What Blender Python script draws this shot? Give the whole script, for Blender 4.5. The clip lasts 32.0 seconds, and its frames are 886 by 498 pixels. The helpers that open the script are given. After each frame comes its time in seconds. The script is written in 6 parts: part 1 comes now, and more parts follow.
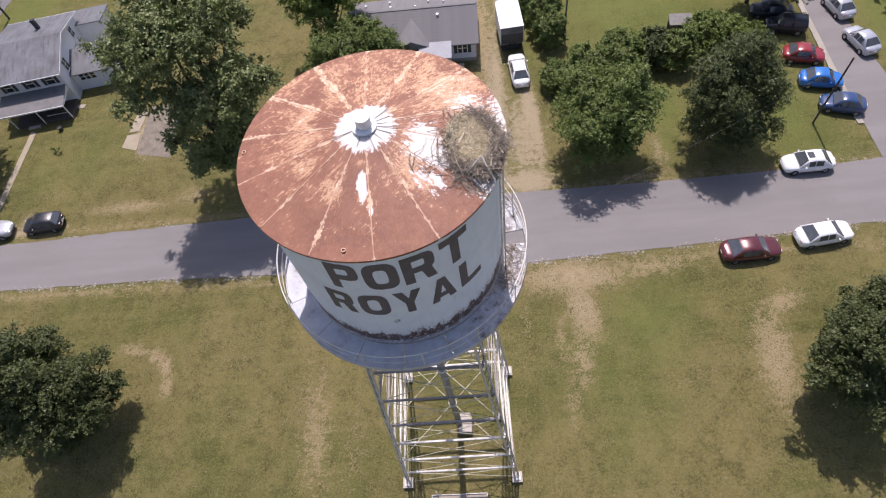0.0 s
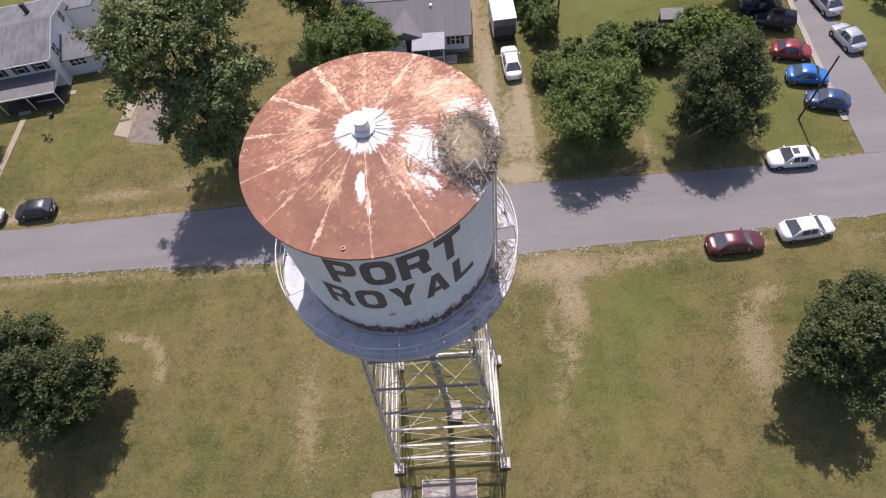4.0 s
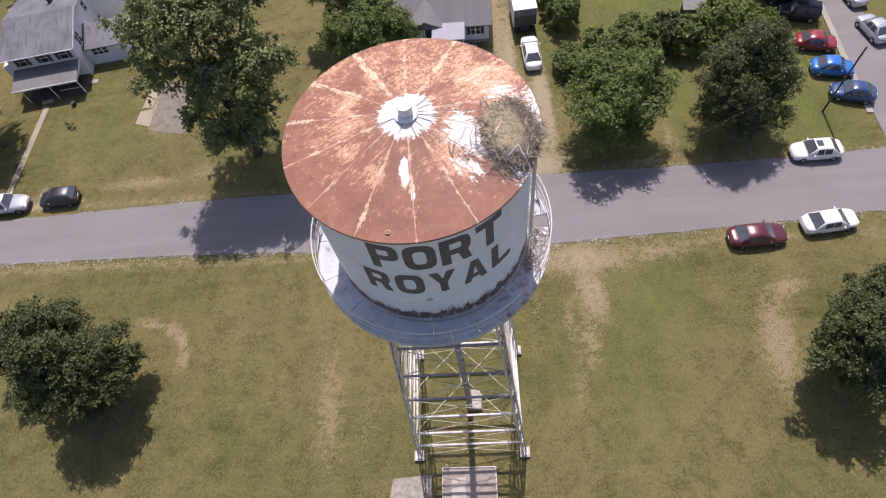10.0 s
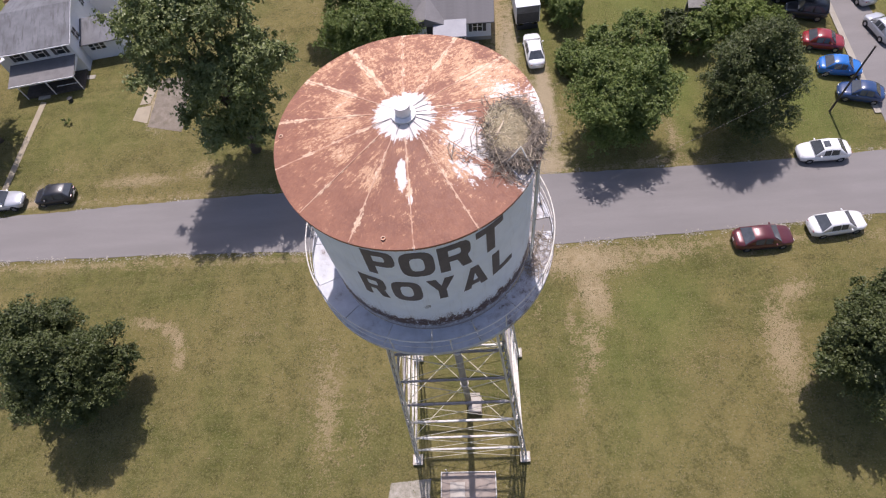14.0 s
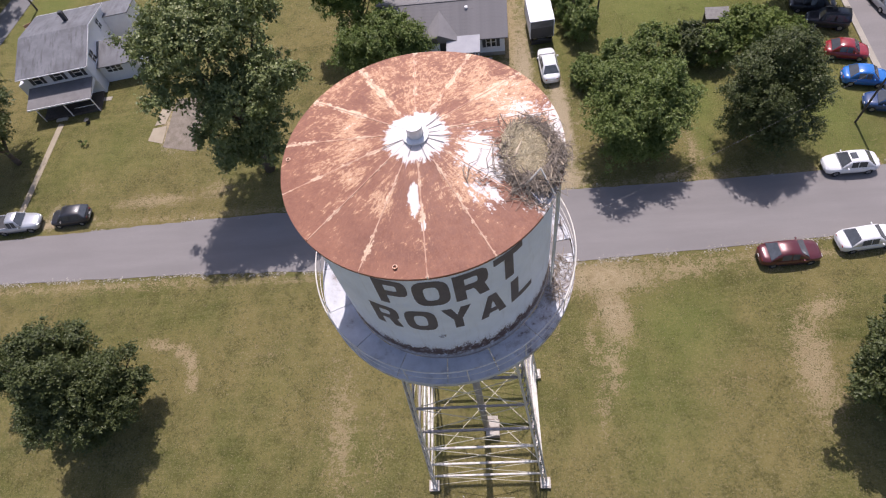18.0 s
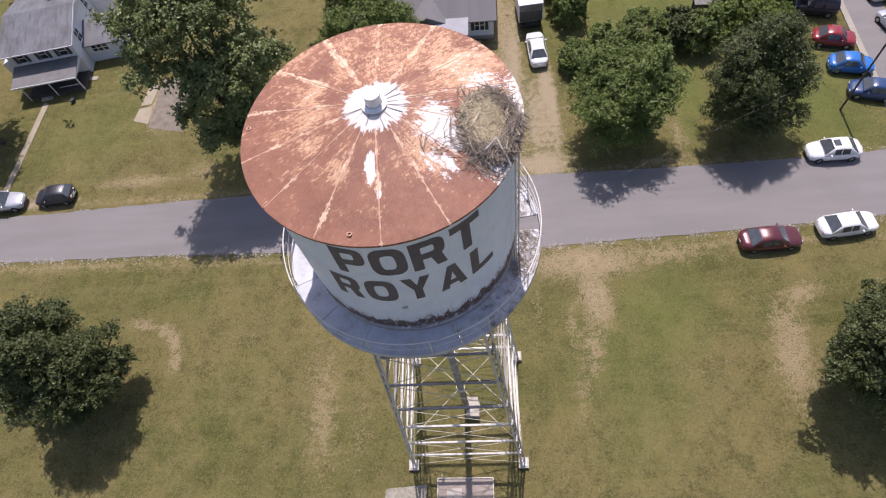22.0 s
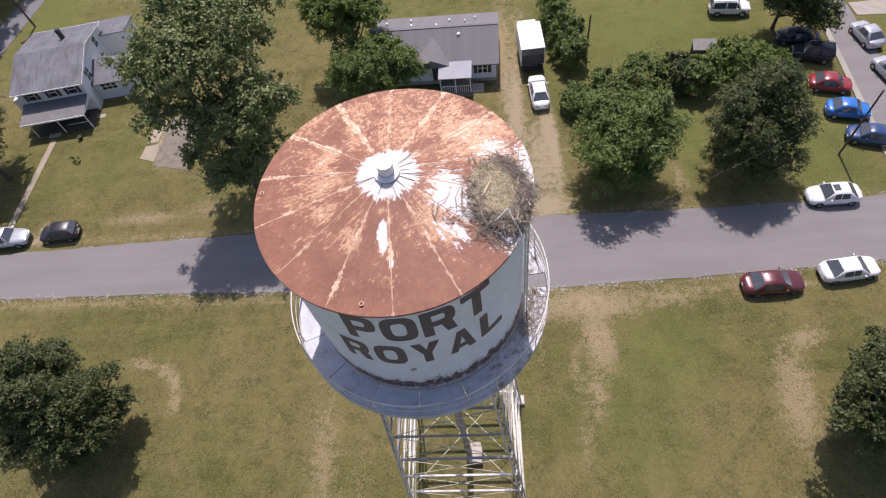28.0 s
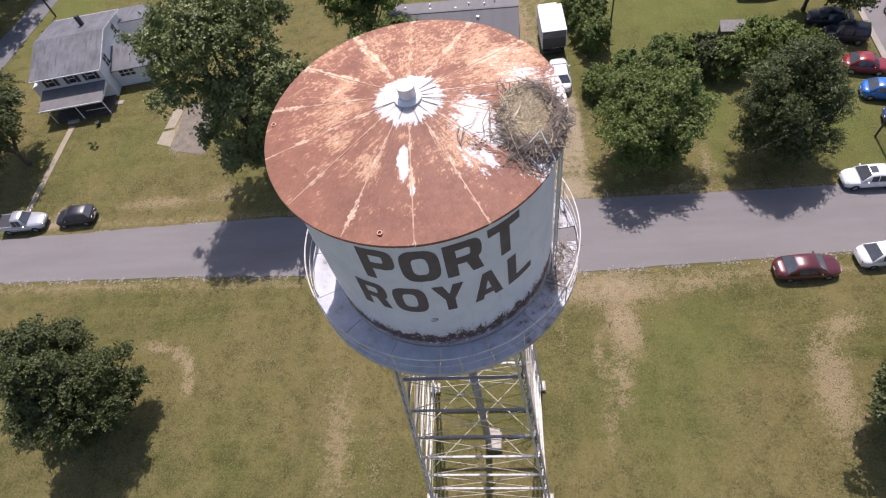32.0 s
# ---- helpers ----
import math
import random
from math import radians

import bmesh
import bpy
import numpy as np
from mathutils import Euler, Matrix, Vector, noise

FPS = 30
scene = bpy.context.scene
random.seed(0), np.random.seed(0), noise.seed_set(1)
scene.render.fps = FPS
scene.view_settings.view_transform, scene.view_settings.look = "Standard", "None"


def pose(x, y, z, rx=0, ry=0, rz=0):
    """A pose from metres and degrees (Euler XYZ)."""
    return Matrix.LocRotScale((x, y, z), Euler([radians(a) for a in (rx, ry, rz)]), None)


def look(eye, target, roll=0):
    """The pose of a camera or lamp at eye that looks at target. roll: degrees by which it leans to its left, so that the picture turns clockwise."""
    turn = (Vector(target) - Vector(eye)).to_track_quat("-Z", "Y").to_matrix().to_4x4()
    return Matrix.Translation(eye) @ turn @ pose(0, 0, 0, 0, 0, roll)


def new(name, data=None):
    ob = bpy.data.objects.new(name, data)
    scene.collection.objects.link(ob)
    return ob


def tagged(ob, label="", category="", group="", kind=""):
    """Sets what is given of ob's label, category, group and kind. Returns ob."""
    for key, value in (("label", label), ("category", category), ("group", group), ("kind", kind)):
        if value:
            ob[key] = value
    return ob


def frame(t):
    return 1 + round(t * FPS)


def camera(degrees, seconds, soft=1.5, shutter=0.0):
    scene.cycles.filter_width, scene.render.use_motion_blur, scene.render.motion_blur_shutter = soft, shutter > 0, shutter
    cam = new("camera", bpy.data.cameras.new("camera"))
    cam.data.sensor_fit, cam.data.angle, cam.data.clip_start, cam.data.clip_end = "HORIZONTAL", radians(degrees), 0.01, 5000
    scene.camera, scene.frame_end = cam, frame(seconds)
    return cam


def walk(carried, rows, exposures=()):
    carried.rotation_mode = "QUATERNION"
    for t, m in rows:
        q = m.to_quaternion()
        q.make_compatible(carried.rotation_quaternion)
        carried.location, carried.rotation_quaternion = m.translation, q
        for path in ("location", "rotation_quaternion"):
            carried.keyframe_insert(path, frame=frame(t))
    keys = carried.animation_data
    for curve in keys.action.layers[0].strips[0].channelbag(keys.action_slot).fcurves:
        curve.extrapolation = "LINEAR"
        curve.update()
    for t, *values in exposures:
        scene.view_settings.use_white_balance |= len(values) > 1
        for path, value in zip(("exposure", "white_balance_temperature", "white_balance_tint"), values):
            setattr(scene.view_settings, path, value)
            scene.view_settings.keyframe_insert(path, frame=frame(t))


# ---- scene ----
cam = camera(74.6, 32.0, 1.2)
PATH = [
    (0.0, 2.867, -10.549, 42.018, 8.07, -58.67, -11.69),
    (0.5, 2.976, -10.678, 42.219, 7.15, -59.80, -10.75),
    (1.0, 3.015, -10.780, 42.258, 6.99, -60.21, -11.03),
    (1.5, 3.083, -10.857, 42.332, 6.46, -60.23, -10.22),
    (2.0, 3.165, -11.007, 42.476, 5.80, -61.65, -7.79),
    (2.5, 3.019, -10.834, 42.561, 6.86, -60.50, -9.77),
    (4.5, 2.731, -10.653, 42.857, 6.70, -60.06, -10.13),
    (5.0, 2.583, -10.694, 42.929, 8.63, -60.22, -12.20),
    (5.5, 2.526, -10.660, 42.908, 8.36, -60.09, -10.22),
    (6.0, 2.481, -10.623, 42.927, 7.63, -59.78, -9.89),
    (6.5, 2.369, -10.556, 43.019, 7.97, -59.26, -10.63),
    (7.0, 2.267, -10.571, 43.058, 7.98, -59.59, -11.66),
    (7.5, 2.267, -10.661, 43.041, 7.43, -60.21, -10.71),
    (8.0, 2.230, -10.698, 43.027, 7.46, -59.93, -11.06),
    (8.5, 2.169, -10.800, 42.989, 8.02, -60.61, -10.91),
    (9.0, 2.106, -10.869, 42.982, 8.37, -60.84, -11.52),
    (9.5, 2.025, -10.929, 42.993, 8.71, -60.65, -12.00),
    (10.0, 1.961, -10.872, 42.876, 8.81, -60.63, -11.35),
    (10.5, 1.886, -10.771, 42.817, 9.73, -59.92, -12.56),
    (11.0, 1.943, -10.734, 42.799, 8.79, -60.16, -11.39),
    (11.5, 2.044, -10.713, 42.796, 7.35, -60.72, -9.62),
    (12.0, 2.034, -10.585, 42.688, 7.77, -60.15, -10.52),
    (12.5, 2.007, -10.489, 42.558, 8.55, -60.35, -10.94),
    (13.0, 1.971, -10.357, 42.488, 9.15, -59.76, -11.40),
    (13.5, 2.038, -10.297, 42.475, 7.41, -59.34, -10.62),
    (13.8, 2.027, -10.339, 42.394, 8.25, -60.86, -10.79),
    (14.0, 1.980, -10.329, 42.364, 9.08, -60.85, -11.27),
    (14.3, 1.882, -10.205, 42.223, 10.81, -60.90, -13.78),
    (14.5, 1.845, -10.081, 42.232, 9.70, -58.77, -13.44),
    (16.5, 1.734, -9.843, 41.954, 10.98, -59.59, -13.95),
    (16.8, 1.811, -9.768, 41.865, 10.07, -60.07, -12.26),
    (17.0, 1.785, -9.622, 41.881, 10.73, -57.81, -13.52),
    (17.5, 1.839, -9.625, 41.865, 11.29, -59.01, -13.80),
    (18.0, 1.929, -9.624, 41.777, 11.40, -59.15, -13.77),
    (18.5, 2.035, -9.620, 41.652, 11.11, -59.06, -14.28),
    (19.0, 2.158, -9.716, 41.611, 11.13, -59.96, -14.27),
    (19.3, 2.157, -9.654, 41.478, 12.38, -59.41, -15.92),
    (19.5, 2.255, -9.655, 41.536, 10.52, -58.07, -13.35),
    (19.8, 2.290, -9.667, 41.526, 11.87, -57.86, -13.76),
    (20.0, 2.354, -9.750, 41.598, 12.33, -57.78, -13.88),
    (20.2, 2.445, -9.916, 41.553, 12.29, -59.96, -13.33),
    (20.5, 2.536, -10.157, 41.651, 13.03, -62.12, -13.06),
    (20.7, 2.544, -10.196, 41.610, 13.59, -61.80, -14.16),
    (21.0, 2.573, -10.088, 41.538, 12.54, -60.21, -14.58),
    (21.5, 2.778, -10.175, 41.621, 9.91, -60.27, -12.88),
    (22.0, 2.852, -10.085, 41.509, 11.10, -60.33, -12.94),
    (22.3, 2.995, -9.991, 41.553, 8.79, -59.12, -11.04),
    (22.5, 3.083, -9.932, 41.522, 7.70, -59.30, -10.36),
    (23.0, 3.148, -9.792, 41.522, 8.90, -58.80, -11.24),
    (23.5, 3.205, -9.683, 41.565, 8.92, -57.67, -11.86),
    (24.0, 3.324, -9.791, 41.641, 7.93, -59.48, -10.94),
    (24.5, 3.367, -9.875, 41.780, 7.48, -60.12, -10.39),
    (25.0, 3.244, -9.774, 41.734, 8.63, -59.79, -10.68),
    (25.5, 3.073, -9.495, 41.777, 9.71, -57.79, -11.49),
    (27.5, 2.708, -9.251, 41.965, 9.75, -57.58, -11.22),
    (28.0, 2.631, -9.321, 42.098, 9.81, -57.52, -11.41),
    (28.5, 2.559, -9.437, 42.335, 10.02, -57.61, -11.69),
    (29.0, 2.438, -9.485, 42.526, 11.16, -57.13, -13.00),
    (29.5, 2.384, -9.662, 42.484, 10.97, -56.90, -13.34),
    (29.8, 2.398, -9.909, 42.233, 10.46, -57.53, -13.05),
    (30.0, 2.338, -10.034, 41.799, 11.50, -59.36, -13.18),
    (30.3, 2.303, -10.171, 41.321, 12.77, -58.85, -12.81),
    (30.5, 2.274, -10.210, 41.094, 11.78, -58.98, -11.43),
    (31.0, 2.203, -10.166, 40.678, 11.57, -57.22, -13.01),
    (31.5, 2.176, -10.234, 40.406, 12.24, -57.83, -12.78),
    (32.0, 2.219, -10.104, 40.225, 12.48, -56.82, -13.34),
]


def gaze(yaw, pitch):
    a, b = radians(yaw), radians(pitch)
    return Vector((-math.sin(a) * math.cos(b), math.cos(a) * math.cos(b), math.sin(b)))


walk(cam, [(t, look((x, y, z), Vector((x, y, z)) + gaze(yaw, pitch), roll)) for t, x, y, z, yaw, pitch, roll in PATH], [(0.0, 0.085, 6280.0, 23.0), (25.0, 0.09, 6280.0, 23.0), (28.0, 0.045, 6280.0, 23.0), (30.0, 0.045, 6280.0, 23.0), (32.0, 0.085, 6280.0, 23.0)])

# ---- light ----
SUN_UP = 61.5
world = bpy.data.worlds.new("world")
scene.world = world
world.use_nodes = True
_bg = world.node_tree.nodes["Background"]
_sky = world.node_tree.nodes.new("ShaderNodeTexSky")
_sky.sky_type, _sky.sun_disc = "NISHITA", False
_sky.sun_elevation, _sky.sun_rotation = radians(SUN_UP), 0.0
_sky.air_density, _sky.dust_density = 1.0, 2.0
world.node_tree.links.new(_sky.outputs["Color"], _bg.inputs["Color"])
_bg.inputs["Strength"].default_value = 0.124
sun = new("sun", bpy.data.lights.new("sun", "SUN"))
sun.data.energy, sun.data.angle, sun.data.color = 4.5, radians(0.53), (1.0, 0.955, 0.895)
sun.matrix_world = look((0, 60 * math.cos(radians(SUN_UP)), 60 * math.sin(radians(SUN_UP))), (0, 0, 0))


# ---- materials ----
class Nodes:
    """A small wrapper round a node material."""

    def __init__(self, name, rough=0.6, metal=0.0):
        self.mat = bpy.data.materials.new(name)
        self.mat.use_nodes = True
        self.tree = self.mat.node_tree
        self.bsdf = self.tree.nodes["Principled BSDF"]
        self.set(rough=rough, metal=metal)
        self.coord = self.tree.nodes.new("ShaderNodeTexCoord")

    def set(self, rough=None, metal=None):
        if rough is not None:
            self.bsdf.inputs["Roughness"].default_value = rough
        if metal is not None:
            self.bsdf.inputs["Metallic"].default_value = metal

    def link(self, a, b):
        self.tree.links.new(a, b)

    def feed(self, value, socket):
        if isinstance(value, bpy.types.NodeSocket):
            self.link(value, socket)
        else:
            socket.default_value = value

    def noise(self, scale, detail=4, rough=0.6, vec=None, distort=0.0):
        n = self.tree.nodes.new("ShaderNodeTexNoise")
        n.inputs["Scale"].default_value = scale
        n.inputs["Detail"].default_value = detail
        n.inputs["Roughness"].default_value = rough
        n.inputs["Distortion"].default_value = distort
        self.link(vec or self.coord.outputs["Object"], n.inputs["Vector"])
        return n.outputs["Fac"]

    def stretch(self, sx, sy, sz, vec=None):
        n = self.tree.nodes.new("ShaderNodeMapping")
        n.inputs["Scale"].default_value = (sx, sy, sz)
        self.link(vec or self.coord.outputs["Object"], n.inputs["Vector"])
        return n.outputs["Vector"]

    def ramp(self, fac, lo, hi, a=0.0, b=1.0):
        n = self.tree.nodes.new("ShaderNodeMapRange")
        self.feed(fac, n.inputs["Value"])
        for key, v in (("From Min", lo), ("From Max", hi), ("To Min", a), ("To Max", b)):
            self.feed(v, n.inputs[key])
        return n.outputs["Result"]

    def math(self, op, a, b=0.0, c=0.0):
        n = self.tree.nodes.new("ShaderNodeMath")
        n.operation = op
        for k, v in enumerate((a, b, c)):
            self.feed(v, n.inputs[k])
        return n.outputs[0]

    def xyz(self, vec=None):
        n = self.tree.nodes.new("ShaderNodeSeparateXYZ")
        self.link(vec or self.coord.outputs["Object"], n.inputs[0])
        return n.outputs

    def vector(self, x, y, z):
        n = self.tree.nodes.new("ShaderNodeCombineXYZ")
        for k, v in enumerate((x, y, z)):
            self.feed(v, n.inputs[k])
        return n.outputs[0]

    def mix(self, fac, a, b):
        n = self.tree.nodes.new("ShaderNodeMix")
        n.data_type = "RGBA"
        self.feed(fac, n.inputs[0])
        for k, v in ((6, a), (7, b)):
            if isinstance(v, bpy.types.NodeSocket):
                self.link(v, n.inputs[k])
            else:
                n.inputs[k].default_value = (*v, 1)
        return n.outputs[2]

    def random(self):
        return self.tree.nodes.new("ShaderNodeObjectInfo").outputs["Random"]

    def island(self):
        return self.tree.nodes.new("ShaderNodeNewGeometry").outputs["Random Per Island"]

    def attr(self, name):
        n = self.tree.nodes.new("ShaderNodeAttribute")
        n.attribute_name = name
        return n.outputs["Fac"]

    def colour(self, c):
        if isinstance(c, bpy.types.NodeSocket):
            self.link(c, self.bsdf.inputs["Base Color"])
        else:
            self.bsdf.inputs["Base Color"].default_value = (*c, 1)

    def bump(self, height, strength=0.3, distance=0.02):
        n = self.tree.nodes.new("ShaderNodeBump")
        n.inputs["Strength"].default_value = strength
        n.inputs["Distance"].default_value = distance
        self.link(height, n.inputs["Height"])
        self.link(n.outputs["Normal"], self.bsdf.inputs["Normal"])


def surface(name, a, b, scale=3.0, fine=40.0, rough=0.7, metal=0.0, bump=0.2, grime=None, random_tint=False):
    """Two colours mixed at two scales, with a fine relief."""
    m = Nodes(name, rough, metal)
    coarse, grain = m.noise(scale, 5, 0.65), m.noise(fine, 3, 0.6)
    fac = m.ramp(m.math("ADD", m.math("MULTIPLY", coarse, 0.65), m.math("MULTIPLY", grain, 0.35)), 0.36, 0.64)
    c = m.mix(fac, a, b)
    if random_tint:
        c = m.mix(m.math("MULTIPLY", m.random(), 0.35), c, tuple(0.55 * v for v in a))
    if grime:
        c = m.mix(m.ramp(m.noise(scale * 0.6, 6, 0.7), 0.55, 0.72, 0, 0.8), c, grime)
    m.colour(c)
    if bump:
        m.bump(grain, bump, 0.01)
    return m.mat


def streaked(name, a, b, stain):
    """Weathered sheet with stains that run down the slope, along y."""
    m = Nodes(name, 0.6)
    run, wide, grain = m.noise(1.0, 5, 0.7, m.stretch(2.6, 0.45, 1)), m.noise(0.5, 5, 0.65), m.noise(14, 4, 0.7)
    c = m.mix(m.ramp(wide, 0.36, 0.64), a, b)
    c = m.mix(m.ramp(run, 0.50, 0.66, 0, 0.85), c, stain)
    c = m.mix(m.ramp(grain, 0.45, 0.75, 0, 0.35), c, stain)
    m.colour(c)
    m.bump(grain, 0.2, 0.01)
    return m.mat


def paint_coat(name, c, rough=0.25, metal=0.0, coat=0.6):
    m = Nodes(name, rough, metal)
    m.colour(m.mix(m.ramp(m.noise(2.0, 4), 0.35, 0.7), c, tuple(0.86 * v + 0.012 for v in c)))
    m.bsdf.inputs["Coat Weight"].default_value = coat
    m.bsdf.inputs["Coat Roughness"].default_value = 0.06
    return m.mat


def glass_dark(name, c=(0.015, 0.018, 0.02)):
    m = Nodes(name, 0.06)
    m.colour(m.mix(m.noise(3.0, 2), c, tuple(2.2 * v for v in c)))
    m.bsdf.inputs["Specular IOR Level"].default_value = 0.6
    return m.mat


def leaf_mat(name, a, b, c, gloss=0.25, thin=0.30):
    m = Nodes(name, 0.42)
    tint = m.mix(m.island(), a, b)
    m.colour(m.mix(m.ramp(m.noise(0.45, 3), 0.4, 0.68), tint, c))
    m.bsdf.inputs["Specular IOR Level"].default_value = gloss
    shine = m.tree.nodes.new("ShaderNodeBsdfTranslucent")
    shine.inputs["Color"].default_value = (0.15, 0.22, 0.05, 1)
    blend = m.tree.nodes.new("ShaderNodeMixShader")
    blend.inputs[0].default_value = thin
    m.link(m.bsdf.outputs[0], blend.inputs[1])
    m.link(shine.outputs[0], blend.inputs[2])
    m.link(blend.outputs[0], m.tree.nodes["Material Output"].inputs["Surface"])
    return m.mat


def ground_mat():
    m = Nodes("lawn", 0.95)
    dry, dirt, lush = m.attr("dry"), m.attr("dirt"), m.attr("lush")
    big, mid, small, tiny = m.noise(0.085, 5, 0.65), m.noise(0.42, 6, 0.72), m.noise(1.7, 6, 0.75), m.noise(7.5, 4, 0.8)
    speck, weed = m.noise(26.0, 3, 0.75), m.noise(4.6, 3, 0.85)
    green = m.mix(m.ramp(mid, 0.38, 0.62), (0.096, 0.106, 0.026), (0.168, 0.154, 0.047))
    mown = m.noise(1.0, 5, 0.7, m.stretch(0.10, 1.5, 1.0))
    green = m.mix(m.ramp(mown, 0.46, 0.62, 0, 0.45), green, (0.215, 0.190, 0.072))
    green = m.mix(m.ramp(big, 0.44, 0.58, 0, 0.8), green, (0.205, 0.168, 0.060))
    green = m.mix(m.ramp(small, 0.53, 0.68, 0, 0.8), green, (0.066, 0.074, 0.024))
    green = m.mix(m.ramp(small, 0.46, 0.32, 0, 0.6), green, (0.228, 0.188, 0.082))
    green = m.mix(m.ramp(tiny, 0.53, 0.64, 0, 0.75), green, (0.265, 0.228, 0.115))
    patchy = m.math("MULTIPLY", m.ramp(weed, 0.53, 0.60), m.ramp(mid, 0.42, 0.58))
    green = m.mix(m.math("MULTIPLY", patchy, 0.75), green, (0.060, 0.064, 0.024))
    pale = m.math("MULTIPLY", m.ramp(m.noise(5.5, 4, 0.85, m.stretch(1, 1.3, 4)), 0.55, 0.62), m.ramp(big, 0.35, 0.55))
    green = m.mix(m.math("MULTIPLY", pale, 0.6), green, (0.33, 0.285, 0.18))
    straw = m.mix(m.ramp(small, 0.35, 0.65), (0.47, 0.370, 0.228), (0.285, 0.220, 0.113))
    straw = m.mix(m.ramp(tiny, 0.55, 0.68, 0, 0.7), straw, (0.16, 0.125, 0.065))
    soil = m.mix(m.ramp(tiny, 0.35, 0.65), (0.46, 0.372, 0.245), (0.32, 0.256, 0.155))
    wobble = m.math("ADD", m.math("MULTIPLY", m.math("SUBTRACT", small, 0.5), 2.4), m.math("MULTIPLY", m.math("SUBTRACT", tiny, 0.5), 2.4))
    olive, sere = m.noise(0.62, 6, 0.72), m.noise(0.22, 6, 0.72)
    green = m.mix(m.math("MULTIPLY", m.ramp(olive, 0.49, 0.62, 0, 0.72), m.ramp(weed, 0.46, 0.54, 0.25, 1.0)), green, (0.070, 0.070, 0.022))
    green = m.mix(m.math("MULTIPLY", m.ramp(sere, 0.48, 0.66, 0, 0.50), m.ramp(tiny, 0.62, 0.46, 0.3, 1.0)), green, (0.285, 0.225, 0.092))
    green = m.mix(m.math("MULTIPLY", lush, m.ramp(tiny, 0.36, 0.62, 0.95, 0.5)), green, (0.138, 0.172, 0.042))
    c = m.mix(m.ramp(m.math("ADD", dry, wobble), 0.34, 0.64), green, straw)
    c = m.mix(m.ramp(m.math("ADD", dirt, m.math("MULTIPLY", wobble, 0.7)), 0.33, 0.72), c, soil)
    c = m.mix(m.ramp(speck, 0.50, 0.70, 0.0, 0.55), c, (0.045, 0.045, 0.018))
    m.colour(c)
    m.bsdf.inputs["Specular IOR Level"].default_value = 0.1
    m.bump(m.math("ADD", tiny, m.math("MULTIPLY", speck, 0.7)), 1.0, 0.08)
    return m.mat


def asphalt_mat(name="asphalt", a=(0.196, 0.181, 0.171), b=(0.232, 0.215, 0.204)):
    m = Nodes(name, 0.85)
    wide, grain = m.noise(0.35, 5, 0.6, m.stretch(0.25, 1.6, 1)), m.noise(60.0, 2, 0.7)
    c = m.mix(m.ramp(wide, 0.36, 0.66), a, b)
    c = m.mix(m.ramp(grain, 0.35, 0.7, 0, 0.4), c, tuple(0.6 * v for v in a))
    patch = m.noise(0.16, 3, 0.5)
    c = m.mix(m.ramp(patch, 0.56, 0.66, 0, 0.22), c, tuple(0.75 * v for v in a))
    m.colour(c)
    m.bump(grain, 0.4, 0.01)
    return m.mat


RIB_TURN = 3.3


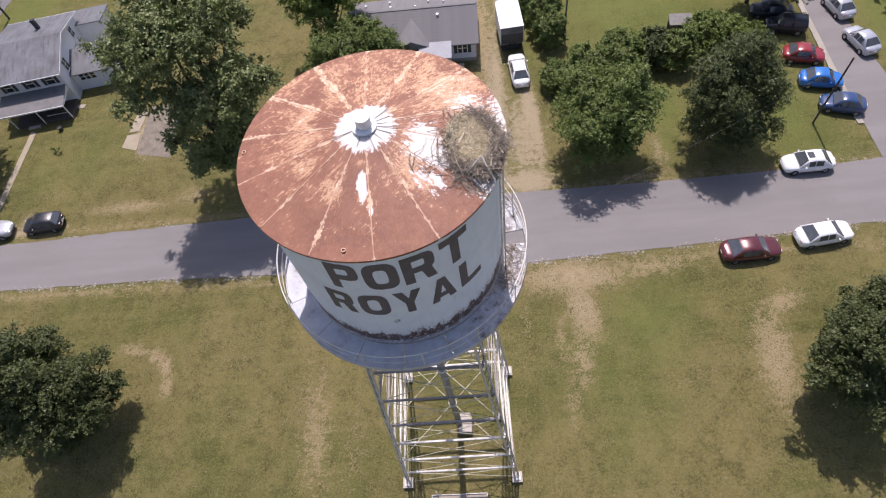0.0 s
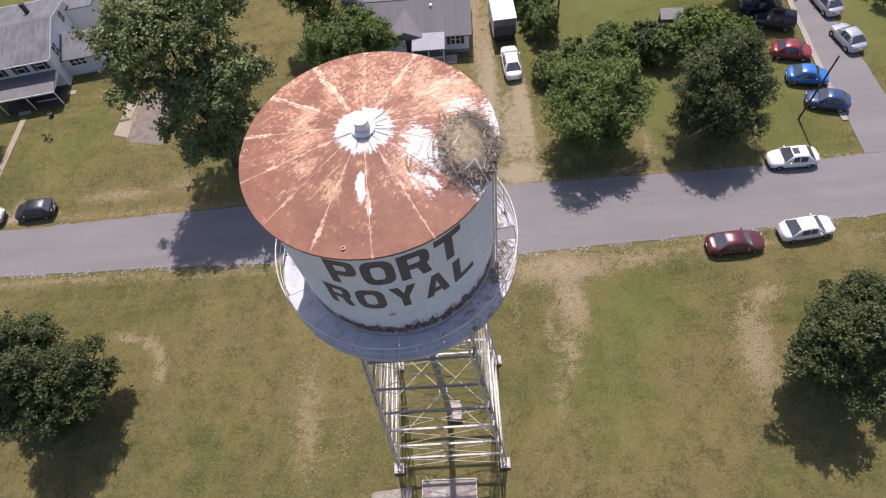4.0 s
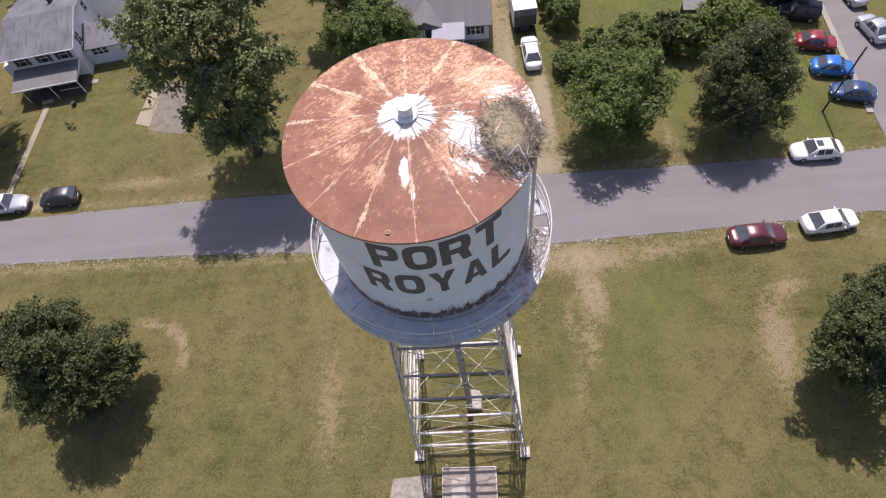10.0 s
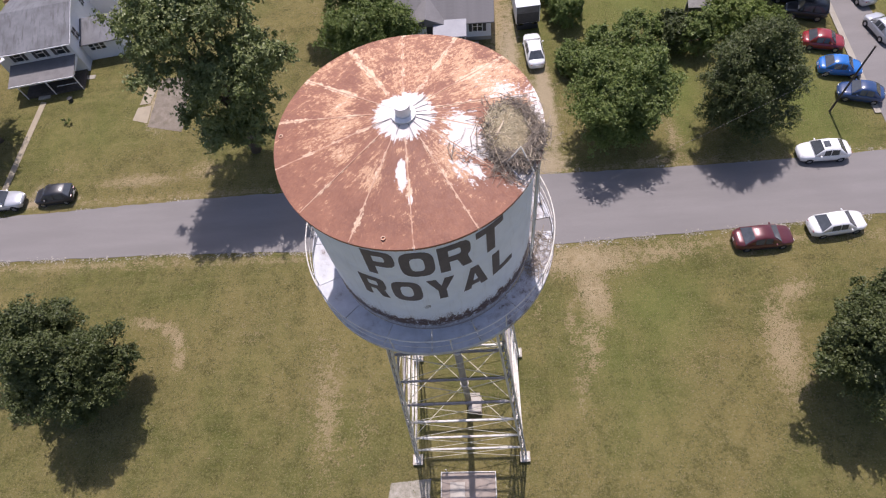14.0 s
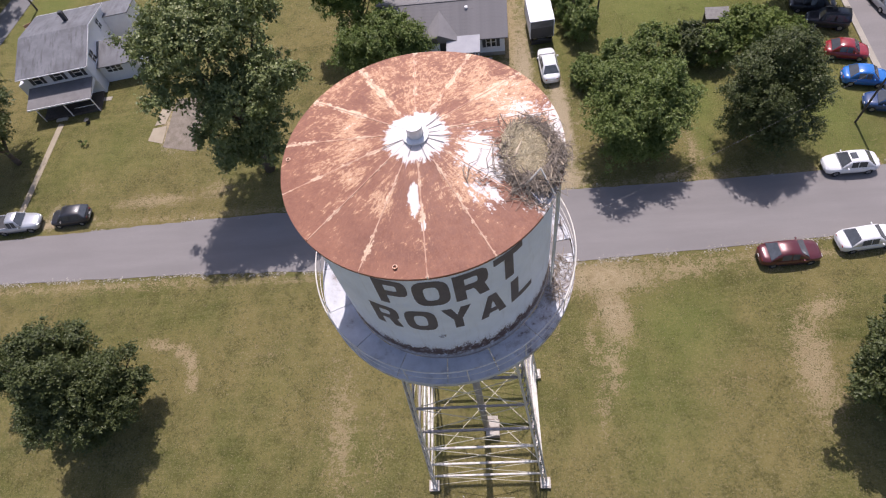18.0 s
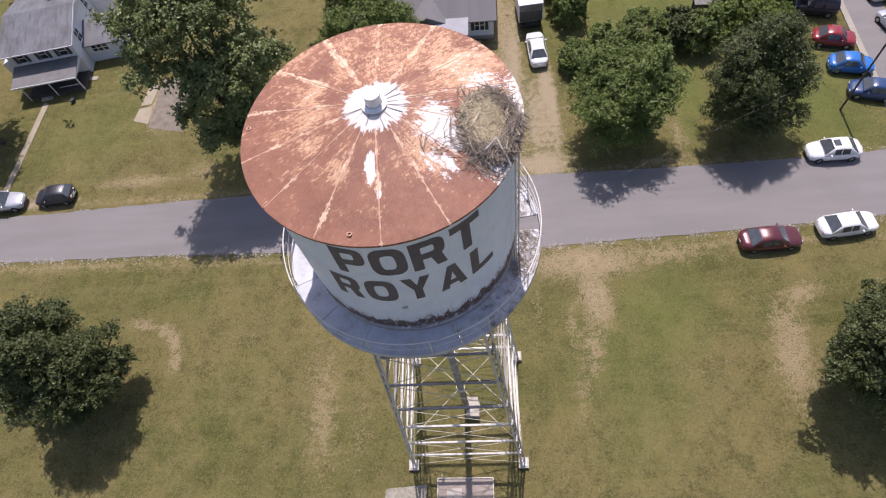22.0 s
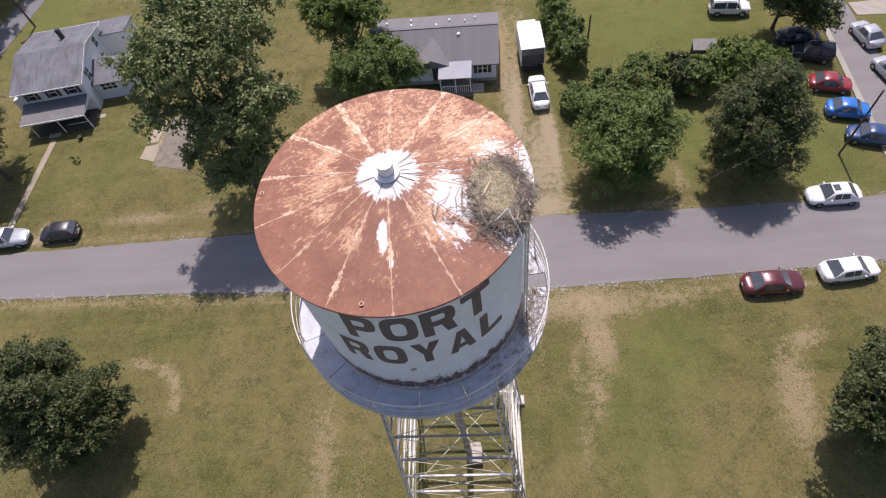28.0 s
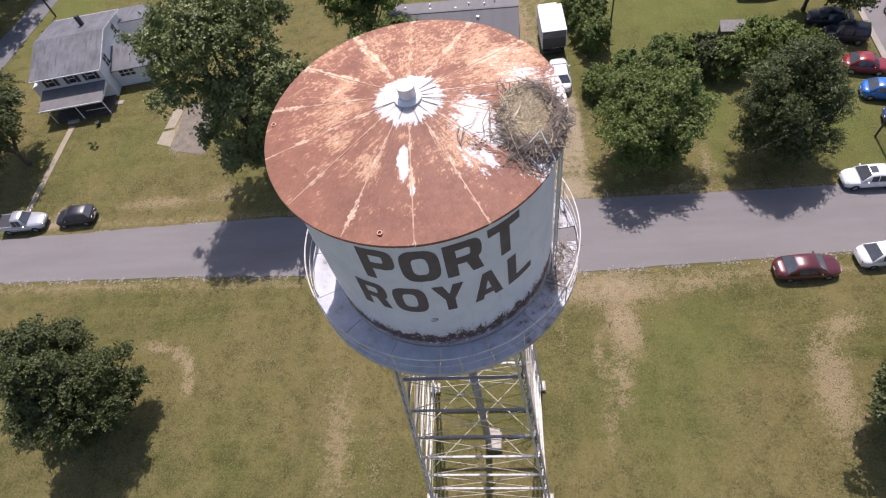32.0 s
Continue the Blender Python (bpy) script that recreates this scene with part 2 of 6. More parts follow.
def rust_roof_mat():
    """Flaked white paint over rusted steel, in streaks that run from the crown down to the eave; sun glare on the far
    side is painted in.
    """
    m = Nodes("rusted_roof_steel", 0.62)
    x, y, z = m.xyz()
    ang = m.math("ARCTAN2", x, m.math("MULTIPLY", y, -1))
    rad = m.math("SQRT", m.math("ADD", m.math("MULTIPLY", x, x), m.math("MULTIPLY", y, y)))
    polar = m.vector(m.math("SINE", ang), m.math("COSINE", ang), m.math("MULTIPLY", rad, 0.16))
    streak, fine, hair = m.noise(9.0, 5, 0.7, polar), m.noise(30.0, 5, 0.78, polar), m.noise(70.0, 4, 0.78, polar)
    blot, chip, grain = m.noise(1.1, 5, 0.7), m.noise(9.0, 7, 0.8), m.noise(55.0, 4, 0.78)
    slant = m.noise(13.0, 6, 0.8, m.stretch(1.0, 0.26, 1.0, m.vector(m.math("ADD", m.math("MULTIPLY", x, 0.58), m.math("MULTIPLY", y, -0.81)), m.math("ADD", m.math("MULTIPLY", x, 0.81), m.math("MULTIPLY", y, 0.58)), z)))
    rust = m.mix(m.ramp(blot, 0.36, 0.64), (0.212, 0.086, 0.051), (0.300, 0.128, 0.073))
    rust = m.mix(m.ramp(hair, 0.50, 0.68, 0, 0.5), rust, (0.40, 0.175, 0.090))
    rust = m.mix(m.ramp(grain, 0.5, 0.72, 0, 0.55), rust, (0.140, 0.048, 0.030))
    rust = m.mix(m.ramp(chip, 0.55, 0.72, 0, 0.45), rust, (0.165, 0.060, 0.037))
    pale = m.mix(m.ramp(hair, 0.40, 0.60), (0.66, 0.45, 0.28), (0.50, 0.26, 0.135))
    parts = (m.math("MULTIPLY", streak, 0.16), m.math("MULTIPLY", blot, 0.26), m.math("MULTIPLY", fine, 0.30), m.math("MULTIPLY", chip, 0.20))
    amount = m.math("ADD", m.math("ADD", parts[0], parts[1]), m.math("ADD", parts[2], parts[3]))
    amount = m.math("ADD", amount, m.math("MULTIPLY", slant, 0.30))
    # far side paler: more chipped paint, and sun glare put into the colour
    north_glare = m.ramp(y, -2.6, 3.0, -0.018, 0.046)
    rim = m.ramp(rad, 2.2, 3.5, 0.0, -0.022)
    amount = m.math("ADD", amount, m.math("ADD", north_glare, rim))
    for bx, by, br, gain in ((-1.75, 0.72, 0.60, 0.060), (-1.66, 0.05, 0.50, 0.035), (-1.57, -0.94, 0.50, 0.065), (-0.74, -1.68, 0.55, 0.07), (-0.95, -1.95, 0.45, 0.04), (1.25, -1.6, 0.9, 0.05), (1.0, -1.0, 0.6, 0.04), (2.2, 1.7, 1.2, 0.080), (2.7, 0.7, 0.8, 0.04), (1.0, 2.6, 1.0, 0.02), (-0.9, 1.5, 0.5, 0.04), (0.05, -3.0, 0.55, 0.055), (-0.9, -2.9, 0.6, 0.035), (0.15, -2.3, 0.4, 0.03), (-2.1, -0.3, 1.1, 0.02), (-2.2, -1.8, 0.8, 0.015)):
        px_, py_ = m.math("SUBTRACT", x, bx), m.math("SUBTRACT", y, by)
        near = m.math("SQRT", m.math("ADD", m.math("MULTIPLY", px_, px_), m.math("MULTIPLY", py_, py_)))
        amount = m.math("ADD", amount, m.ramp(near, br * 0.25, br, gain, 0.0))
    c = m.mix(m.ramp(amount, 0.625, 0.668, 0, 0.55), rust, m.mix(hair, (0.38, 0.165, 0.085), (0.56, 0.30, 0.165)))
    fleck = m.ramp(m.math("ADD", m.math("MULTIPLY", m.noise(17.0, 6, 0.85), 0.6), m.math("MULTIPLY", hair, 0.4)), 0.445, 0.485)
    c = m.mix(m.math("MULTIPLY", m.ramp(amount, 0.656, 0.668, 0, 0.95), fleck), c, pale)
    c = m.mix(m.math("MULTIPLY", m.ramp(amount, 0.730, 0.745, 0, 0.75), fleck), c, (0.76, 0.64, 0.50))
    turn = m.math("FRACT", m.math("ADD", m.math("MULTIPLY", ang, 14 / (2 * math.pi)), 14.5 - RIB_TURN * 14 / 360))
    beside = m.math("MULTIPLY", m.math("ABSOLUTE", m.math("SUBTRACT", turn, 0.5)), m.math("MULTIPLY", rad, 2 * math.pi / 14))
    ragged = m.math("ADD", beside, m.math("ADD", m.math("MULTIPLY", m.math("SUBTRACT", chip, 0.5), 0.30), m.math("MULTIPLY", m.math("SUBTRACT", m.noise(1.6, 5, 0.7), 0.5), 0.55)))
    # pale paint along the ribs widens towards the far side, with that glare
    ragged = m.math("SUBTRACT", ragged, m.ramp(y, -1.5, 2.4, -0.012, 0.045))
    c = m.mix(m.math("MULTIPLY", m.ramp(ragged, -0.006, 0.012, 1, 0), m.ramp(fine, 0.38, 0.50)), c, m.mix(hair, (0.74, 0.58, 0.42), (0.64, 0.41, 0.24)))

    def disc(cx, cy, r0, r1, sx=1.0, sy=1.0, jag=1.0):
        dx, dy = m.math("MULTIPLY", m.math("SUBTRACT", x, cx), sx), m.math("MULTIPLY", m.math("SUBTRACT", y, cy), sy)
        far = m.math("SQRT", m.math("ADD", m.math("MULTIPLY", dx, dx), m.math("MULTIPLY", dy, dy)))
        rough = m.math("ADD", m.math("MULTIPLY", m.math("SUBTRACT", streak, 0.5), 1.5 * jag), m.math("ADD", m.math("MULTIPLY", m.math("SUBTRACT", chip, 0.5), 0.9 * jag), m.math("MULTIPLY", m.math("SUBTRACT", fine, 0.5), 0.9 * jag)))
        return m.ramp(m.math("ADD", far, rough), r0, r1, 1, 0)

    white = disc(0, 0, 0.76, 0.80, 1.0, 1.0, 0.55)
    for args in ((1.50, -0.55, 0.46, 0.50, 1.15, 0.75), (1.85, -0.95, 0.40, 0.44), (-0.06, -1.76, 0.125, 0.14, 1.0, 0.30, 0.16), (0.15, -2.42, 0.035, 0.05, 1.0, 0.4, 0.12), (3.05, -1.60, 0.36, 0.42), (3.50, 0.15, 0.30, 0.36, 1.0, 0.35), (2.75, 0.98, 0.22, 0.26, 0.6, 1.0), (1.75, -1.70, 0.16, 0.22), (1.45, -1.55, 0.10, 0.16)):
        white = m.math("MAXIMUM", white, disc(*args))
    c = m.mix(white, c, m.mix(m.ramp(grain, 0.4, 0.65), (0.74, 0.70, 0.665), (0.60, 0.53, 0.47)))
    m.colour(c)
    m.bump(m.math("ADD", chip, m.math("MULTIPLY", grain, 0.6)), 0.45, 0.012)
    m.link(m.ramp(chip, 0.3, 0.7, 0.5, 0.8), m.bsdf.inputs["Roughness"])
    return m.mat


def tank_mat():
    """White paint that has weathered, with rust breaking out above the foot of the shell."""
    m = Nodes("weathered_white_paint", 0.5)
    x, y, z = m.xyz()
    run, blot, grain = m.noise(2.2, 5, 0.65, m.stretch(3.0, 3.0, 0.35)), m.noise(1.2, 5, 0.65), m.noise(30, 4, 0.7)
    teeth = m.noise(2.0, 7, 0.85, m.stretch(1.6, 1.6, 0.5))
    flake = m.noise(6.5, 6, 0.8)
    c = m.mix(m.ramp(blot, 0.35, 0.65), (0.82, 0.87, 0.95), (0.74, 0.79, 0.87))
    c = m.mix(m.ramp(run, 0.55, 0.75, 0, 0.3), c, (0.50, 0.49, 0.48))
    up = m.math("SUBTRACT", z, m.math("MULTIPLY", m.math("SUBTRACT", teeth, 0.5), 2.2))
    low = m.math("MULTIPLY", m.ramp(up, 25.26, 25.36, 1, 0), m.ramp(m.math("ADD", z, m.math("MULTIPLY", m.math("SUBTRACT", flake, 0.5), 1.2)), 24.62, 24.9))
    c = m.mix(m.math("MULTIPLY", low, m.ramp(flake, 0.36, 0.46)), c, (0.070, 0.036, 0.027))
    c = m.mix(m.math("MULTIPLY", m.ramp(up, 25.35, 25.7, 0.7, 0), m.ramp(grain, 0.50, 0.6)), c, (0.22, 0.115, 0.075))
    foot = m.ramp(m.math("ADD", z, m.math("MULTIPLY", m.math("SUBTRACT", flake, 0.5), 0.5)), 24.52, 24.75, 0.75, 0)
    c = m.mix(foot, c, (0.13, 0.085, 0.065))
    m.colour(c)
    m.bump(m.math("ADD", grain, blot), 0.15, 0.01)
    return m.mat


def deck_mat():
    """Painted deck steel with brown staining and peeled spots, worst on the ladder side."""
    m = Nodes("balcony_deck_paint", 0.6)
    x, y, z = m.xyz()
    wide, mid, grain = m.noise(1.1, 6, 0.7), m.noise(4.5, 6, 0.78), m.noise(22, 4, 0.7)
    c = m.mix(m.ramp(wide, 0.36, 0.64), (0.57, 0.58, 0.60), (0.43, 0.435, 0.445))
    worn = m.math("ADD", m.math("MULTIPLY", mid, 0.6), m.math("MULTIPLY", wide, 0.4))
    worn = m.math("ADD", worn, m.math("ADD", m.ramp(x, 0.6, 3.6, 0.0, 0.10), m.ramp(y, -1.0, -4.2, 0.0, -0.02)))
    c = m.mix(m.ramp(worn, 0.53, 0.66, 0, 0.65), c, (0.23, 0.18, 0.155))
    c = m.mix(m.ramp(m.math("ADD", worn, m.math("MULTIPLY", m.math("SUBTRACT", grain, 0.5), 0.3)), 0.62, 0.68, 0, 0.8), c, (0.10, 0.07, 0.06))
    m.colour(c)
    m.bump(grain, 0.2, 0.01)
    return m.mat


MAT = dict(
    lawn=ground_mat(), asphalt=asphalt_mat(), asphalt_old=asphalt_mat("old_asphalt", (0.15, 0.147, 0.147), (0.20, 0.195, 0.193)),
    kerb=surface("kerb_concrete", (0.38, 0.345, 0.285), (0.29, 0.262, 0.21), 1.2, 30, 0.9),
    concrete=surface("concrete", (0.52, 0.47, 0.40), (0.36, 0.32, 0.27), 0.9, 18, 0.9, grime=(0.25, 0.22, 0.17)),
    worn_gravel=surface("worn_gravel", (0.25, 0.21, 0.165), (0.14, 0.118, 0.085), 1.4, 12, 0.95, bump=0.5, grime=(0.12, 0.10, 0.055)),
    walk=surface("tan_walk_concrete", (0.36, 0.305, 0.215), (0.28, 0.235, 0.165), 0.9, 18, 0.9),
    gravel=surface("gravel", (0.40, 0.36, 0.30), (0.19, 0.175, 0.12), 3, 26, 0.95, bump=0.6),
    roof_rust=rust_roof_mat(), tank=tank_mat(),
    steel=surface("weathered_white_steel", (0.74, 0.71, 0.64), (0.52, 0.48, 0.41), 2.5, 22, 0.6, grime=(0.20, 0.12, 0.08)),
    steel_dark=surface("grey_steel", (0.30, 0.30, 0.31), (0.20, 0.19, 0.19), 2.5, 22, 0.6, grime=(0.14, 0.08, 0.05)),
    deck=deck_mat(),
    vent=surface("vent_paint", (0.80, 0.80, 0.79), (0.66, 0.65, 0.63), 3, 25, 0.5),
    letter=surface("faded_black_lettering", (0.092, 0.080, 0.090), (0.150, 0.132, 0.145), 1.6, 26, 0.6),
    rod=surface("bracing_rod_paint", (0.66, 0.62, 0.48), (0.42, 0.37, 0.26), 4, 26, 0.6),
    twig=surface("twig_bark", (0.40, 0.335, 0.26), (0.21, 0.17, 0.13), 6, 40, 0.9, random_tint=True),
    straw=surface("nest_straw", (0.70, 0.61, 0.42), (0.48, 0.41, 0.27), 6, 40, 0.95),
    bark=surface("bark", (0.15, 0.115, 0.085), (0.085, 0.065, 0.05), 4, 22, 0.95, bump=0.8),
    leaf_dark=leaf_mat("leaf_dark", (0.048, 0.062, 0.022), (0.118, 0.136, 0.048), (0.078, 0.094, 0.032), 0.25, 0.12),
    leaf_oak=leaf_mat("leaf_oak", (0.120, 0.152, 0.054), (0.290, 0.310, 0.125), (0.195, 0.226, 0.082), 0.3, 0.2),
    leaf_mid=leaf_mat("leaf_mid", (0.090, 0.136, 0.036), (0.250, 0.290, 0.090), (0.165, 0.210, 0.058)),
    leaf_light=leaf_mat("leaf_light", (0.110, 0.160, 0.034), (0.26, 0.30, 0.085), (0.18, 0.23, 0.055)),
    siding=surface("white_siding", (0.74, 0.75, 0.77), (0.64, 0.65, 0.68), 0.8, 14, 0.6),
    shingle=surface("grey_shingles", (0.200, 0.192, 0.190), (0.145, 0.139, 0.139), 0.7, 12, 0.9, bump=0.5),
    metal_roof=streaked("grey_metal_roof", (0.170, 0.173, 0.182), (0.108, 0.109, 0.114), (0.072, 0.070, 0.070)),
    porch_roof=surface("light_porch_roof", (0.205, 0.195, 0.19), (0.15, 0.143, 0.14), 0.6, 8, 0.8, grime=(0.11, 0.10, 0.095)),
    glass=glass_dark("window_glass"), car_glass=glass_dark("car_glass", (0.045, 0.050, 0.056)), trim=surface("white_trim", (0.80, 0.80, 0.80), (0.70, 0.70, 0.70), 2, 20, 0.5),
    shutter=surface("dark_shutter", (0.035, 0.038, 0.045), (0.055, 0.055, 0.06), 3, 20, 0.6),
    wood=surface("grey_wood", (0.30, 0.25, 0.20), (0.20, 0.16, 0.13), 3, 20, 0.9), pole=surface("pole_wood", (0.105, 0.085, 0.07), (0.06, 0.05, 0.042), 3, 20, 0.9),
    white_car=paint_coat("white_car_paint", (0.80, 0.80, 0.79)), maroon_car=paint_coat("maroon_car_paint", (0.110, 0.021, 0.025), 0.3, 0.2),
    red_car=paint_coat("red_car_paint", (0.27, 0.022, 0.026)), blue_car=paint_coat("blue_car_paint", (0.018, 0.16, 0.50)),
    navy_car=paint_coat("navy_car_paint", (0.025, 0.06, 0.16)), black_car=paint_coat("black_car_paint", (0.020, 0.020, 0.024), 0.4, 0.0, 0.25),
    silver_car=paint_coat("silver_car_paint", (0.55, 0.56, 0.58), 0.3, 0.4), white_box=surface("white_box_panel", (0.82, 0.82, 0.82), (0.74, 0.74, 0.74), 1, 20, 0.5),
    tyre=surface("tyre_rubber", (0.02, 0.02, 0.02), (0.035, 0.034, 0.033), 8, 50, 0.9), rim=surface("wheel_rim", (0.55, 0.55, 0.56), (0.40, 0.40, 0.42), 8, 50, 0.35, 0.8),
    lamp_red=paint_coat("tail_lamp", (0.35, 0.015, 0.015), 0.2), lamp_clear=paint_coat("head_lamp", (0.72, 0.74, 0.76), 0.12), trim_dark=surface("dark_plastic", (0.03, 0.03, 0.032), (0.05, 0.05, 0.05), 4, 40, 0.6),
    wire=surface("cable_sheath", (0.24, 0.23, 0.225), (0.18, 0.17, 0.165), 3, 20, 0.6),
)


# ---- mesh helpers ----
def link_mesh(name, bm, material, parent=None, label="", smooth=False):
    me = bpy.data.meshes.new(name)
    bmesh.ops.recalc_face_normals(bm, faces=bm.faces)
    bm.to_mesh(me)
    bm.free()
    me.materials.append(material)
    if smooth:
        for p in me.polygons:
            p.use_smooth = True
    ob = new(name, me)
    if parent:
        ob.parent = parent
    if label:
        tagged(ob, label)
    return ob


def part(name, bm, material, parent, label="", smooth=False):
    return link_mesh(name, bm, material, parent, label, smooth)


def share(name, me, parent, m=None):
    ob = new(name, me)
    ob.parent = parent
    if m is not None:
        ob.matrix_basis = m
    return ob


def thing(name, label, category, m=None, group="", kind=""):
    ob = new(name)
    ob.empty_display_size = 0.3
    if m is not None:
        ob.matrix_basis = m
    return tagged(ob, label, category, group, kind)


def mesh_from(name, verts, faces, material, smooth=False):
    me = bpy.data.meshes.new(name)
    me.from_pydata(verts, [], faces)
    me.update()
    me.materials.append(material)
    if smooth:
        for p in me.polygons:
            p.use_smooth = True
    return me


def box(bm, sx, sy, sz, m=None, bevel=0.0):
    """A box on its base centre."""
    r = bmesh.ops.create_cube(bm, size=1.0, matrix=(m or Matrix()) @ Matrix.Translation((0, 0, sz / 2)) @ Matrix.Diagonal((sx, sy, sz, 1)))
    if bevel:
        edges = list({e for v in r["verts"] for e in v.link_edges})
        bmesh.ops.bevel(bm, geom=edges, offset=bevel, segments=2, affect="EDGES", profile=0.5)
    return bm


def boxed(sx, sy, sz, m=None, bevel=0.0):
    return box(bmesh.new(), sx, sy, sz, m, bevel)


def span(a, b):
    """The frame whose z runs from a to b."""
    a, b = Vector(a), Vector(b)
    return Matrix.Translation(a) @ (b - a).to_track_quat("Z", "Y").to_matrix().to_4x4(), (b - a).length


def bar(bm, a, b, w, h=None):
    m, n = span(a, b)
    return box(bm, w, h or w, n, m)


def rod(bm, a, b, r, r2=None, seg=8):
    m, n = span(a, b)
    bmesh.ops.create_cone(bm, cap_ends=True, segments=seg, radius1=r, radius2=r if r2 is None else r2, depth=n, matrix=m @ Matrix.Translation((0, 0, n / 2)))
    return bm


def lathe(profile, seg, closed=False, a0=0.0, a1=2 * math.pi):
    """A bmesh turned from (radius, z) pairs."""
    bm = bmesh.new()
    full = abs(a1 - a0 - 2 * math.pi) < 1e-6
    rings = []
    for k in range(seg if full else seg + 1):
        a = a0 + (a1 - a0) * k / seg
        rings.append([bm.verts.new((r * math.sin(a), -r * math.cos(a), z)) for r, z in profile])
    n = len(profile)
    for k in range(seg):
        p, q = rings[k], rings[(k + 1) % len(rings)]
        for j in range(n if closed else n - 1):
            bm.faces.new((p[j], q[j], q[(j + 1) % n], p[(j + 1) % n]))
    if closed and not full:
        bm.faces.new(rings[0])
        bm.faces.new(rings[-1][::-1])
    return bm


def prism(points, z0, z1, m=None):
    """A bmesh of an outline in x and y, from z0 to z1."""
    bm = bmesh.new()
    a = [bm.verts.new((x, y, z0)) for x, y in points]
    b = [bm.verts.new((x, y, z1)) for x, y in points]
    n = len(points)
    bm.faces.new(a[::-1]), bm.faces.new(b)
    for k in range(n):
        bm.faces.new((a[k], a[(k + 1) % n], b[(k + 1) % n], b[k]))
    if m is not None:
        bm.transform(m)
    return bm


def solid(points, faces, m=None):
    bm = bmesh.new()
    vs = [bm.verts.new(p) for p in points]
    for f in faces:
        bm.faces.new([vs[k] for k in f])
    if m is not None:
        bm.transform(m)
    return bm


# ---- ground, roads ----
def edges_of(lo, hi, step, far):
    inner = np.arange(lo, hi + step / 2, step)
    left, right, d = [], [], step
    a, b = lo, hi
    while a > -far or b < far:
        d *= 1.6
        a, b = a - d, b + d
        left.append(a), right.append(b)
    return np.concatenate([left[::-1], inner, right])


def blob(X, Y, cx, cy, rx, ry, turn=0.0):
    c, s = math.cos(radians(turn)), math.sin(radians(turn))
    u, v = ((X - cx) * c + (Y - cy) * s) / rx, (-(X - cx) * s + (Y - cy) * c) / ry
    return np.clip(1.25 - np.sqrt(u * u + v * v), 0, 1)


